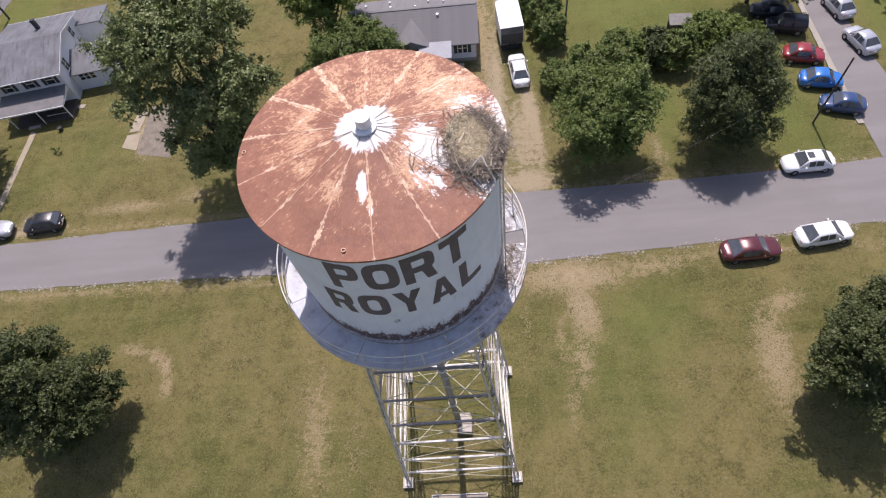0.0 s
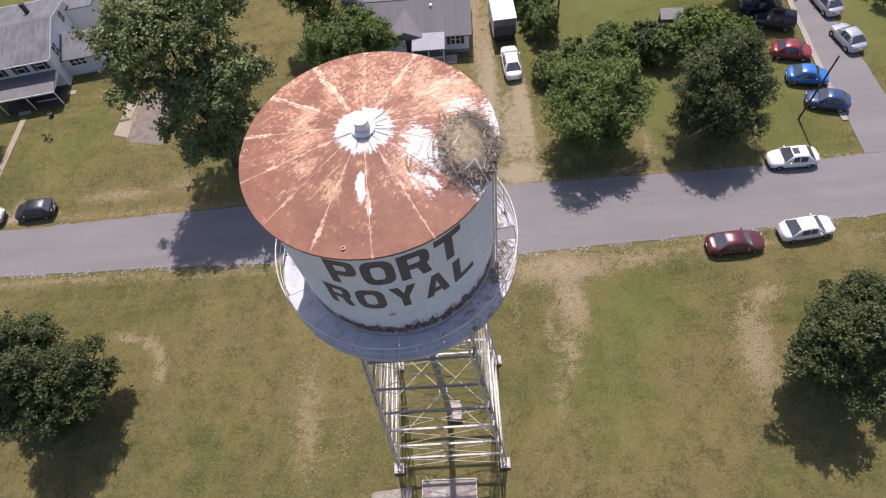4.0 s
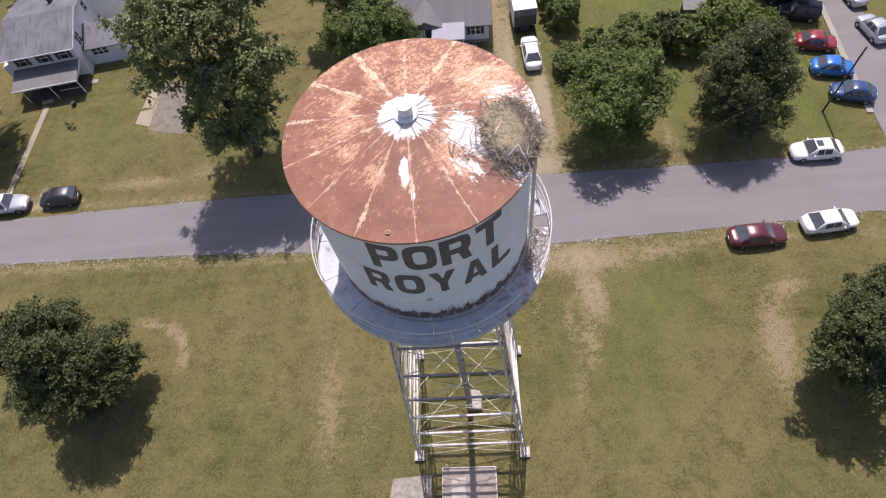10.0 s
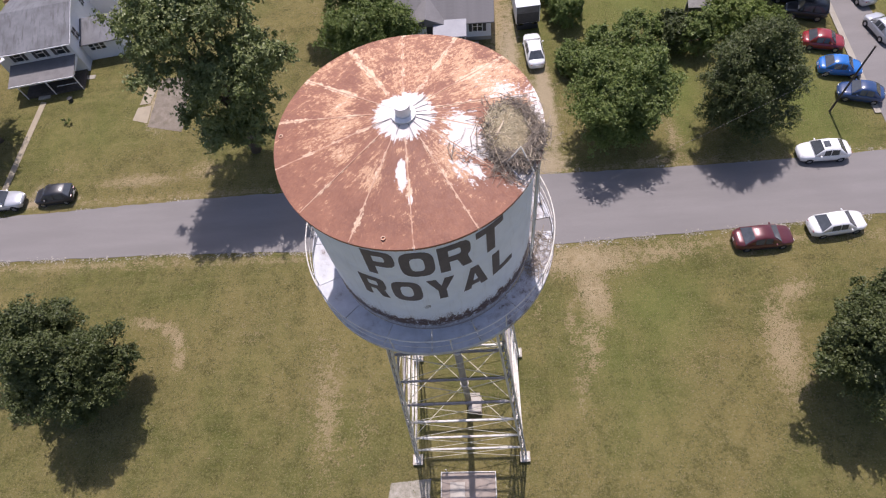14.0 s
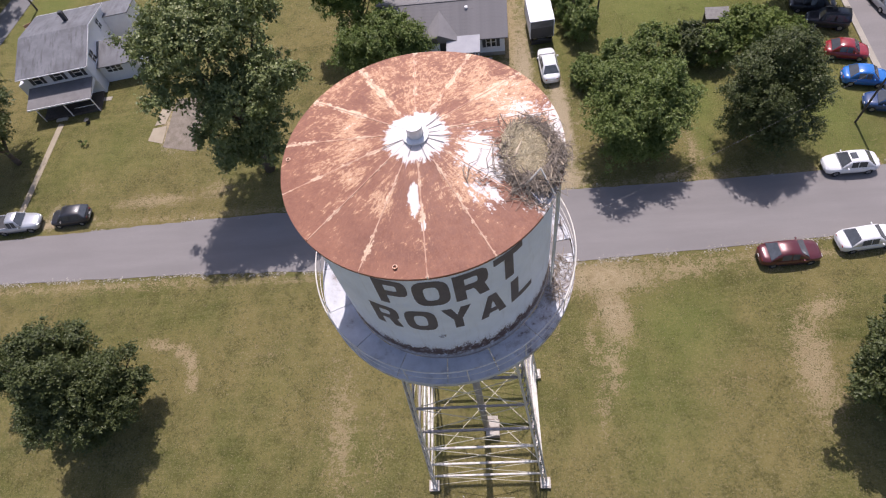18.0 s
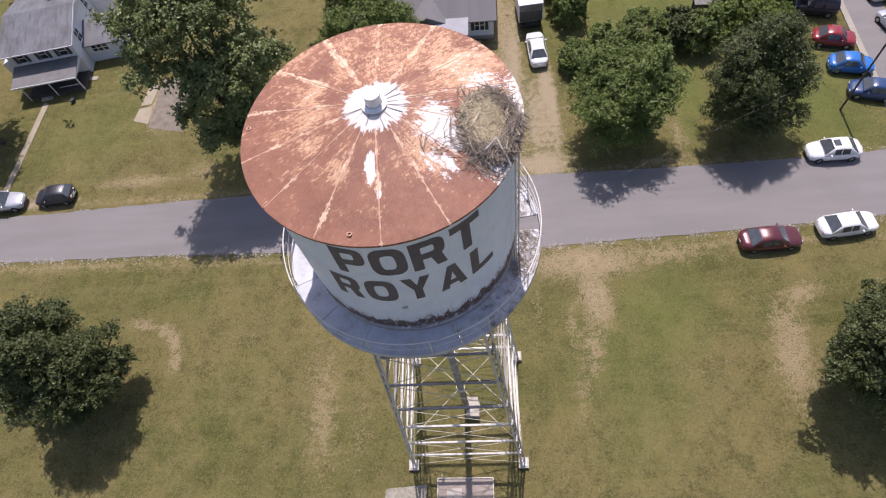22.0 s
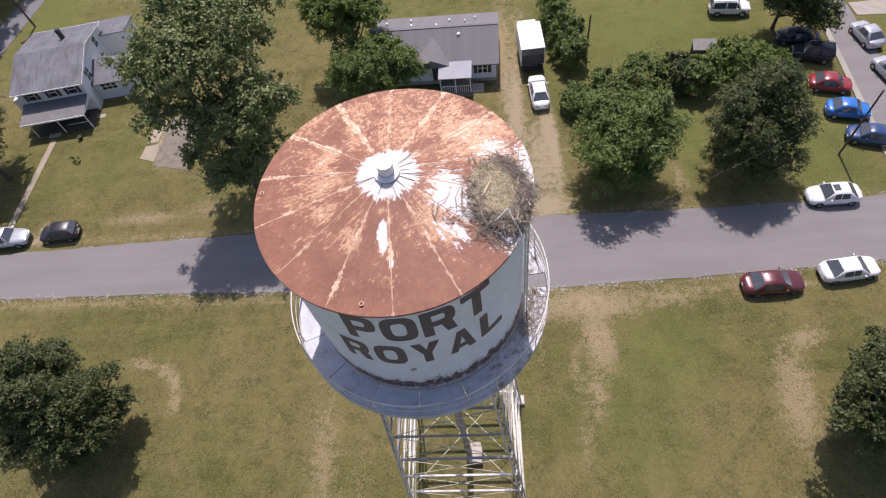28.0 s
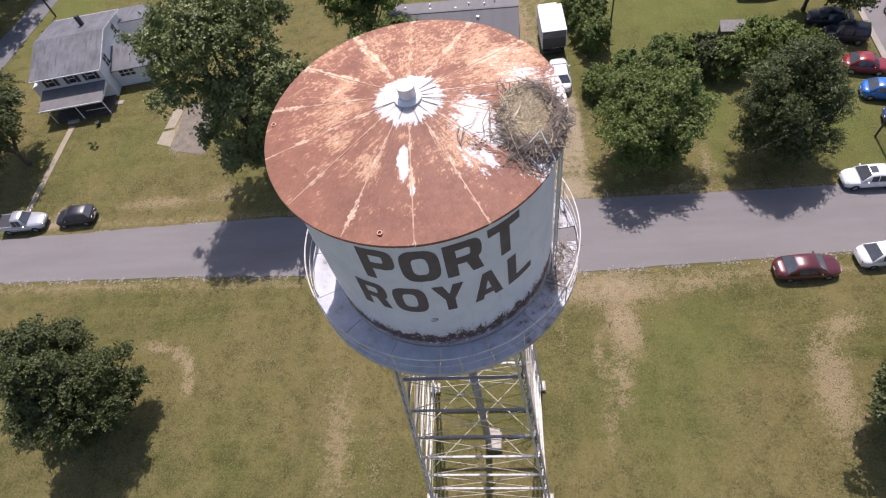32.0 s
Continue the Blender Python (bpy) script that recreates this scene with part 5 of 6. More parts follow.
# ---- vehicles ----
def car(x, y, heading, paint, label, length=4.6, kind="sedan", width=1.8, sunroof=False, name="car", category="car"):
    """The nose points along the heading. Built round its middle, wheels on the ground."""
    t = thing(name, label, category, pose(x, y, 0.0, 0, 0, heading))
    L, w = length, width / 2
    tall = kind in ("suv", "pickup", "van")
    zb, belt, roof = (0.30, 1.02, 1.70) if tall else (0.22, 0.93, 1.47)
    hood = belt - (0.05 if tall else 0.10)
    tail = belt + (0.0 if tall else 0.02)
    # stations from nose (+x) to tail: place, half width, deck height; rounded at both ends
    st = [(0.5, 0.45, hood - 0.30), (0.488, 0.66, hood - 0.20), (0.46, 0.80, hood - 0.11), (0.41, 0.90, hood - 0.05), (0.33, 0.96, hood + 0.01), (0.20, 1.0, hood + 0.07), (0.05, 1.0, belt), (-0.12, 1.0, belt), (-0.28, 1.0, tail), (-0.38, 0.95, tail), (-0.435, 0.88, tail - 0.03), (-0.475, 0.77, tail - 0.09), (-0.495, 0.62, tail - 0.18), (-0.5, 0.50, tail - 0.30)]
    bm = bmesh.new()
    rings = []
    for s, ww, zt in st:
        hw = w * ww
        low = zb + (0.16 if abs(s) > 0.48 else 0.0)
        pts = [(hw * 0.88, low), (hw * 0.98, low + 0.12), (hw, (low + zt) / 2), (hw * 0.97, zt - 0.10), (hw * 0.88, zt - 0.015), (hw * 0.45, zt + 0.015)]
        pts += [(-a, b) for a, b in pts[::-1]]
        rings.append([bm.verts.new((s * L, a, b)) for a, b in pts])
    n = len(rings[0])
    for p, q in zip(rings, rings[1:]):
        for k in range(n):
            bm.faces.new((p[k], p[(k + 1) % n], q[(k + 1) % n], q[k]))
    bm.faces.new(rings[0]), bm.faces.new(rings[-1][::-1])
    body = part("body", bm, MAT[paint], t, "", True)
    # cabin: place, top height and half widths at belt and roof
    if kind == "sedan":
        cab = [(0.245, 0.0), (0.085, 0.97), (-0.05, 1.06), (-0.215, 0.96), (-0.375, 0.0)]
    elif kind == "hatch":
        cab = [(0.25, 0.0), (0.09, 1.0), (-0.10, 1.05), (-0.36, 0.93), (-0.475, 0.0)]
    elif kind == "pickup":
        cab = [(0.19, 0.0), (0.09, 1.0), (0.0, 1.03), (-0.10, 1.0), (-0.135, 0.0)]
    else:
        cab = [(0.235, 0.0), (0.125, 1.0), (-0.12, 1.05), (-0.44, 0.98), (-0.485, 0.0)]
    bm = bmesh.new()
    lo, hi, rows = [], [], []
    for s, f in cab:
        zl = belt - 0.03
        hh = max(0.05, (roof - zl) * f)
        g = min(f, 1)
        wb, wt = w * 0.92, w * (0.92 - 0.24 * g)
        lo.append(((s * L, wb, zl), (s * L, -wb, zl)))
        hi.append(((s * L, wt, zl + hh * (0.86 if f else 1)), (s * L, -wt, zl + hh * (0.86 if f else 1))))
        ring = [(wb, zl), (wt, zl + hh * 0.86), (wt * 0.84, zl + hh * 0.97), (wt * 0.4, zl + hh * 1.0 + 0.012 * g)]
        ring += [(-p, q) for p, q in ring[::-1]]
        rows.append([bm.verts.new((s * L, p, q)) for p, q in ring])
    for p, q in zip(rows, rows[1:]):
        for k in range(7):
            bm.faces.new((p[k], p[k + 1], q[k + 1], q[k]))
    bm.faces.new(rows[0]), bm.faces.new(rows[-1][::-1])
    bm.faces.new([r[0] for r in rows] + [r[7] for r in rows[::-1]])
    part("cabin", bm, MAT[paint], t, "", True)
    crest = [tuple((x, y * 0.9, z + (0.10 if n else 0) * (roof - belt) + 0.004) for x, y, z in pair) if 0 < n < 4 else pair for n, pair in enumerate(hi)]

    def pane(nm, quad, lift=0.012, inset=0.10, tag=""):
        vs = [Vector(p) for p in quad]
        c = sum(vs, Vector()) / 4
        normal = (vs[1] - vs[0]).cross(vs[3] - vs[0]).normalized()
        if normal.dot(c - Vector((0, 0, belt - 0.4))) < 0:
            normal = -normal
        vs = [v.lerp(c, inset) for v in vs]
        pts = [v + normal * lift for v in vs] + [v - normal * 0.02 for v in vs]
        part(nm, solid(pts, [(0, 1, 2, 3), (7, 6, 5, 4), (0, 4, 5, 1), (1, 5, 6, 2), (2, 6, 7, 3), (3, 7, 4, 0)]), MAT["car_glass"], t, tag)

    pane("windshield", (crest[0][0], crest[0][1], crest[1][1], crest[1][0]), 0.03)
    pane("rear_window", (crest[4][0], crest[4][1], crest[3][1], crest[3][0]), 0.03)
    for s in (0, 1):
        for k in (1, 2):
            pane("side_window", (lo[k][s], lo[k + 1][s], hi[k + 1][s], hi[k][s]), inset=0.13)
        for k, q in ((0, 1), (3, 2)) if kind in ("suv", "hatch") else ():
            tri = [Vector(lo[0 if k == 0 else 4][s]).lerp(Vector(lo[1 if k == 0 else 3][s]), 0.35), Vector(lo[1 if k == 0 else 3][s]), Vector(hi[1 if k == 0 else 3][s]), Vector(hi[1 if k == 0 else 3][s]).lerp(Vector(lo[0 if k == 0 else 4][s]), 0.55)]
            pane("quarter_window", tri, inset=0.16)
    if sunroof:
        pane("sunroof", tuple(Vector(crest[a][b]).lerp(Vector(crest[a][1 - b]), 0.18) for a, b in ((1, 0), (1, 1), (2, 1), (2, 0))), 0.045, 0.12)
    if kind == "pickup":
        bm = boxed(0.33 * L, width * 0.8, 0.02, Matrix.Translation((-0.315 * L, 0, belt + 0.012)))
        part("bed_floor", bm, MAT["trim_dark"], t, "dark open load bed")
        for s in (-1, 1):
            part("bed_rail", boxed(0.34 * L, 0.07, 0.07, Matrix.Translation((-0.315 * L, s * w * 0.88, belt)), 0.01), MAT[paint], t)
    if kind == "suv":
        for s in (-1, 1):
            part("roof_rail", rod(bmesh.new(), (0.08 * L, s * w * 0.66, roof + 0.04), (-0.40 * L, s * w * 0.66, roof + 0.02), 0.02, seg=6), MAT["trim_dark"], t)
    rad = 0.36 if tall else 0.31
    for sx in (0.30, -0.30):
        for s in (-1, 1):
            bm = lathe([(rad * 0.55, -0.1), (rad * 0.9, -0.11), (rad, -0.07), (rad, 0.07), (rad * 0.9, 0.11), (rad * 0.55, 0.1)], 20, True)
            wheel = part("wheel", bm, MAT["tyre"], t, "", True)
            wheel.matrix_basis = pose(sx * L, s * (w - 0.09), rad, 90, 0, 0)
            part("rim", lathe([(0.0, -0.085), (rad * 0.56, -0.085), (rad * 0.56, 0.085), (0.0, 0.085)], 16), MAT["rim"], wheel)
    for s in (-1, 1):
        part("headlight", boxed(0.10, 0.24, 0.10, Matrix.Translation((0.478 * L, s * w * 0.50, hood - 0.28)), 0.02), MAT["lamp_clear"], t)
        part("tail_light", boxed(0.08, 0.26, 0.12, Matrix.Translation((-0.484 * L, s * w * 0.50, tail - 0.27)), 0.02), MAT["lamp_red"], t)
        part("wing_mirror", boxed(0.10, 0.18, 0.12, Matrix.Translation((0.14 * L, s * (w + 0.05), belt - 0.02)), 0.02), MAT[paint], t)
        part("sill", boxed(0.40 * L, 0.05, 0.09, Matrix.Translation((0, s * w * 0.97, zb + 0.02)), 0.01), MAT["trim_dark"], t)
    part("front_bumper", boxed(0.10, width * 0.5, 0.14, Matrix.Translation((0.492 * L, 0, zb + 0.16)), 0.03), MAT["trim_dark"] if tall else MAT[paint], t)
    part("rear_bumper", boxed(0.10, width * 0.52, 0.14, Matrix.Translation((-0.494 * L, 0, zb + 0.17)), 0.03), MAT["trim_dark"] if tall else MAT[paint], t)
    part("number_plate", boxed(0.02, 0.30, 0.12, Matrix.Translation((-0.512 * L, 0, tail - 0.33))), MAT["trim"], t)
    part("underbody", boxed(0.86 * L, width * 0.8, 0.10, Matrix.Translation((0, 0, zb - 0.06))), MAT["trim_dark"], t)
    return t


car(23.5, 12.1, 2, "maroon_car", "maroon saloon car parked on the grass verge", 4.5, width=1.85)
car(29.3, 12.95, 6, "white_car", "white saloon car parked on the grass verge", 4.3)
car(30.5, 20.0, 180, "white_car", "white saloon car with a sunroof at the road edge", 4.15, sunroof=True)
car(7.65, 34.6, 93, "white_car", "white saloon car parked on the dirt driveway", 4.6)
car(-38.2, 20.9, 184, "black_car", "black hatchback parked beside the lane", 3.7, "hatch")
car(-43.4, 20.5, 3, "silver_car", "silver pickup truck parked beside the lane", 4.5, "pickup", category="pickup truck")
car(34.9, 29.3, -13, "blue_car", "bright blue saloon car parked on the grass", 3.7)
car(34.5, 32.7, -15, "red_car", "red saloon car parked on the grass", 3.7)
car(35.6, 26.1, 163, "navy_car", "dark blue saloon car parked on the grass", 3.7)
car(34.2, 36.9, 163, "black_car", "black off-road car parked on the grass", 3.75, "suv", 1.7)
car(33.6, 39.4, 165, "black_car", "dark saloon car parked in the shade of a tree", 4.0)
car(28.4, 44.8, -8, "white_car", "white off-road car parked on the lawn", 4.1, "suv")
car(40.2, 33.8, 103, "silver_car", "silver saloon car parked along the side road", 3.8)
car(40.0, 39.0, 100, "silver_car", "pale silver saloon car along the side road", 3.8)


def box_truck():
    t = thing("box_truck", "white box truck parked at the end of the driveway", "truck", pose(7.22, 40.1, 0, 0, 0, 93))
    part("cargo_box", boxed(4.1, 2.4, 2.05, Matrix.Translation((0, 0, 0.95)), 0.03), MAT["white_box"], t, "white panelled cargo box")
    for k in range(5):
        part("roof_bow", boxed(0.05, 2.36, 0.012, Matrix.Translation((-1.7 + 0.85 * k, 0, 2.995))), MAT["white_box"], t)
    part("rear_door", boxed(0.03, 2.24, 0.75, Matrix.Translation((-2.065, 0, 2.2))), MAT["metal_roof"], t, "half-raised grey rear door")
    # flat dark sheet in place of the shade inside the open load space
    part("load_opening", boxed(0.02, 2.24, 1.18, Matrix.Translation((-2.06, 0, 1.0))), MAT["trim_dark"], t, "dark panel standing for the shaded load space")
    # second dark sheet, added for the shade below the truck's rear
    part("mud_flap", boxed(0.02, 2.1, 0.55, Matrix.Translation((-1.95, 0, 0.12))), MAT["trim_dark"], t)
    part("chassis", boxed(5.6, 0.9, 0.22, Matrix.Translation((0.7, 0, 0.68))), MAT["trim_dark"], t)
    part("cab", boxed(1.5, 2.0, 1.6, Matrix.Translation((2.95, 0, 0.5)), 0.15), MAT["white_car"], t)
    part("windshield", boxed(0.03, 1.7, 0.6, Matrix.Translation((3.70, 0, 1.3))), MAT["glass"], t)
    part("step_bumper", boxed(0.15, 2.1, 0.12, Matrix.Translation((-2.1, 0, 0.6))), MAT["trim_dark"], t)
    for x in (-1.3, 2.9):
        for s in (-1, 1):
            wl = part("wheel", lathe([(0.22, -0.13), (0.40, -0.13), (0.42, -0.09), (0.42, 0.09), (0.40, 0.13), (0.22, 0.13)], 20, True), MAT["tyre"], t)
            wl.matrix_basis = pose(x, s * 0.95, 0.42, 90, 0, 0)
            part("rim", lathe([(0.0, -0.1), (0.23, -0.1), (0.23, 0.1), (0.0, 0.1)], 14), MAT["rim"], wl)


box_truck()


# ---- houses ----
def window(parent, w, h, m, shutters=False, panes=2):
    """A sash window; m puts its sill centre on the wall, with -y pointing out of the wall."""
    f = part("window", boxed(w, 0.06, h, m), MAT["trim"], parent)
    for k in range(panes):
        x = (k + 0.5) / panes * w - w / 2
        part("pane", boxed(w / panes - 0.1, 0.02, h / 2 - 0.09, m @ Matrix.Translation((x, -0.035, h / 2 + 0.04))), MAT["glass"], f)
        part("pane", boxed(w / panes - 0.1, 0.02, h / 2 - 0.09, m @ Matrix.Translation((x, -0.035, 0.05))), MAT["glass"], f)
    part("sill", boxed(w + 0.12, 0.12, 0.05, m @ Matrix.Translation((0, -0.05, -0.05))), MAT["trim"], f)
    if shutters:
        for s in (-1, 1):
            part("shutter", boxed(0.34, 0.05, h, m @ Matrix.Translation((s * (w / 2 + 0.2), -0.01, 0))), MAT["shutter"], f)
    return f


def siding(parent, w, z0, z1, m, material="siding", pitch=0.2):
    """Clapboards on a wall that looks along -y of m."""
    n = int((z1 - z0) / pitch)
    first = None
    for k in range(n):
        mm = m @ Matrix.Translation((0, -0.012, z0 + k * pitch)) @ Matrix.Rotation(radians(-3.5), 4, "X")
        if first is None:
            first = part("clapboard", boxed(w, 0.016, pitch * 0.97), MAT[material], parent)
            first.matrix_basis = mm
        else:
            share("clapboard", first.data, parent, mm)


def gable(parent, name, length, depth, z0, z1, material, over=0.3, thick=0.12):
    """A gable roof: the ridge runs along x, two slopes as parts."""
    rise = z1 - z0
    for s in (-1, 1):
        d = depth / 2
        drop = rise / d * over
        a, b = (length / 2 + over), (-length / 2 - over)
        pts = [(a, 0, z1), (b, 0, z1), (b, s * (d + over), z0 - drop), (a, s * (d + over), z0 - drop)]
        pts += [(px, py, pz - thick) for px, py, pz in pts]
        part(name, solid(pts, [(0, 1, 2, 3), (7, 6, 5, 4), (0, 4, 5, 1), (1, 5, 6, 2), (2, 6, 7, 3), (3, 7, 4, 0)]), MAT[material], parent)


def gable_body(parent, length, depth, z_eave, z_ridge, material="siding"):
    d, a = depth / 2, length / 2
    pts = [(x, y, z) for x in (-a, a) for y, z in ((-d, 0), (d, 0), (d, z_eave), (0, z_ridge - 0.14), (-d, z_eave))]
    part("wall", solid(pts, [(0, 1, 2, 3, 4), (9, 8, 7, 6, 5), (0, 5, 6, 1), (1, 6, 7, 2), (2, 7, 8, 3), (3, 8, 9, 4), (4, 9, 5, 0)]), MAT[material], parent)


def courses(parent, length, depth, z0, z1, over, rows=14, side=-1, material="shingle"):
    """Raised shingle courses on one slope."""
    d = depth / 2
    slope = math.atan2(z1 - z0, d)
    run = (d + over) / math.cos(slope)
    first = None
    for k in range(rows):
        f = (k + 0.5) / rows
        y = side * f * (d + over)
        z = z1 - (z1 - z0) / d * abs(y) + 0.004
        m = Matrix.Translation((0, y, z)) @ Matrix.Rotation(slope if side < 0 else -slope, 4, "X")
        if first is None:
            first = part("shingle_course", boxed(length + 2 * over, run / rows * 0.985, 0.007), MAT[material], parent)
            first.matrix_basis = m
        else:
            share("shingle_course", first.data, parent, m)


def slab_of(pts, thick=0.1):
    """A sloping roof sheet under four corner points."""
    return solid(list(pts) + [(x, y, z - thick) for x, y, z in pts], [(0, 1, 2, 3), (7, 6, 5, 4), (0, 4, 5, 1), (1, 5, 6, 2), (2, 6, 7, 3), (3, 7, 4, 0)])


def farmhouse():
    h = thing("farmhouse", "white clapboard house with grey roof and long front porch", "house", pose(-44.1, 41.95, 0, 0, 0, 8.0))
    D, A = 4.8, 3.5
    gable_body(h, 2 * A, 2 * D, 4.1, 5.1)
    gable(h, "roof", 2 * A, 2 * D, 4.1, 5.15, "metal_roof", 0.38)
    part("ridge_cap", bar(bmesh.new(), (-A - 0.2, 0, 5.11), (A + 0.2, 0, 5.11), 0.22, 0.05), MAT["metal_roof"], h)
    for s in (-1, 1):
        part("gutter", rod(bmesh.new(), (-A - 0.36, s * 5.24, 3.94), (A + 0.36, s * 5.24, 3.94), 0.06, seg=8), MAT["trim"], h)
        part("rake_board", bar(bmesh.new(), (A + 0.40, 0, 5.08), (A + 0.40, s * 5.18, 3.94), 0.03, 0.14), MAT["trim"], h)
    front = Matrix.Translation((0, -D, 0))
    siding(h, 2 * A, 0.3, 4.0, front)
    side = pose(A, 0, 0, 0, 0, 90)
    siding(h, 9.4, 0.3, 4.0, side)
    for x, w, n in ((-2.1, 0.8, 1), (0.2, 0.8, 1), (2.3, 0.9, 1)):
        window(h, w, 1.15, front @ Matrix.Translation((x, -0.03, 2.72)), True, panes=n)
    window(h, 1.0, 1.25, side @ Matrix.Translation((-2.6, -0.03, 2.55)))
    window(h, 0.8, 1.1, side @ Matrix.Translation((2.4, -0.03, 2.9)))
    # porch
    porch = part("porch_roof", slab_of([(-3.6, -D, 2.4), (A - 0.15, -D, 2.4), (A - 0.15, -7.6, 1.95), (-3.6, -7.6, 1.95)]), MAT["porch_roof"], h, "grey sloping porch roof")
    part("fascia", boxed(6.95, 0.06, 0.16, Matrix.Translation((-0.13, -7.63, 1.81))), MAT["trim"], porch)
    part("porch_gable", solid([(A - 0.15, -D, 2.3), (A - 0.15, -7.55, 1.85), (A - 0.15, -D, 1.85), (A - 0.21, -D, 2.3), (A - 0.21, -7.55, 1.85), (A - 0.21, -D, 1.85)], [(0, 1, 2), (5, 4, 3), (0, 3, 4, 1), (1, 4, 5, 2), (2, 5, 3, 0)]), MAT["siding"], porch)
    for x in (-2.8, 0.2, 3.2):
        part("porch_post", boxed(0.09, 0.09, 1.88, Matrix.Translation((x, -7.5, 0.0))), MAT["trim"], h)
    part("porch_floor", boxed(6.2, 2.7, 0.28, Matrix.Translation((0.2, -6.15, 0))), MAT["pole"], h)
    part("porch_step", boxed(1.2, 0.4, 0.15, Matrix.Translation((-1.0, -7.75, 0))), MAT["concrete"], h)
    part("front_door", boxed(0.9, 0.06, 2.0, Matrix.Translation((-1.0, -D - 0.06, 0.28))), MAT["wood"], h)
    part("porch_rail", rod(bmesh.new(), (1.0, -7.6, 1.05), (3.15, -7.6, 1.05), 0.03), MAT["trim"], h)
    # side wing
    pts = [(A, -3.2, 0), (A + 4.2, -3.2, 0), (A + 4.2, -0.2, 0), (A, -0.2, 0), (A, -3.2, 2.3), (A + 4.2, -3.2, 2.3), (A + 4.2, -0.2, 3.0), (A, -0.2, 3.0)]
    wing = part("side_wing", solid(pts, [(3, 2, 1, 0), (4, 5, 6, 7), (0, 1, 5, 4), (1, 2, 6, 5), (2, 3, 7, 6), (3, 0, 4, 7)]), MAT["siding"], h, "low white wing")
    part("wing_roof", slab_of([(A + 0.02, -3.5, 2.26), (A + 4.4, -3.5, 2.26), (A + 4.4, -0.15, 3.1), (A + 0.02, -0.15, 3.1)]), MAT["metal_roof"], wing)
    siding(h, 4.15, 0.2, 2.2, Matrix.Translation((A + 2.1, -3.2, 0)))
    window(h, 1.75, 0.85, Matrix.Translation((A + 1.6, -3.23, 1.25)), panes=3)
    window(h, 0.7, 0.9, pose(A + 4.2, -1.7, 1.2, 0, 0, 90))
    # back wing, lean-to and chimney
    back = part("back_wing", solid([(x, y, z) for x in (A - 1.9, A + 2.7) for y, z in ((D - 0.9, 0), (7.6, 0), (7.6, 2.5), (D - 0.9, 3.1))], [(0, 1, 2, 3), (7, 6, 5, 4), (0, 4, 5, 1), (1, 5, 6, 2), (2, 6, 7, 3), (3, 7, 4, 0)]), MAT["siding"], h)
    part("wing_roof", slab_of([(A - 2.1, 7.9, 2.48), (A + 2.9, 7.9, 2.48), (A + 2.9, D - 0.95, 3.2), (A - 2.1, D - 0.95, 3.2)]), MAT["metal_roof"], back)
    part("lean_to", solid([(x, y, z) for y in (-3.9, 3.0) for x, z in ((-A - 1.55, 0), (-A - 0.02, 0), (-A - 0.02, 2.9), (-A - 1.55, 2.3))], [(0, 1, 2, 3), (7, 6, 5, 4), (0, 4, 5, 1), (1, 5, 6, 2), (2, 6, 7, 3), (3, 7, 4, 0)]), MAT["siding"], h)
    ch = part("chimney", boxed(0.40, 0.40, 1.5, Matrix.Translation((0.7, 2.3, 4.3)), 0.02), MAT["shutter"], h, "dark brick chimney")
    part("chimney_cap", boxed(0.48, 0.48, 0.08, Matrix.Translation((0.7, 2.3, 5.6)), 0.01), MAT["shutter"], ch)


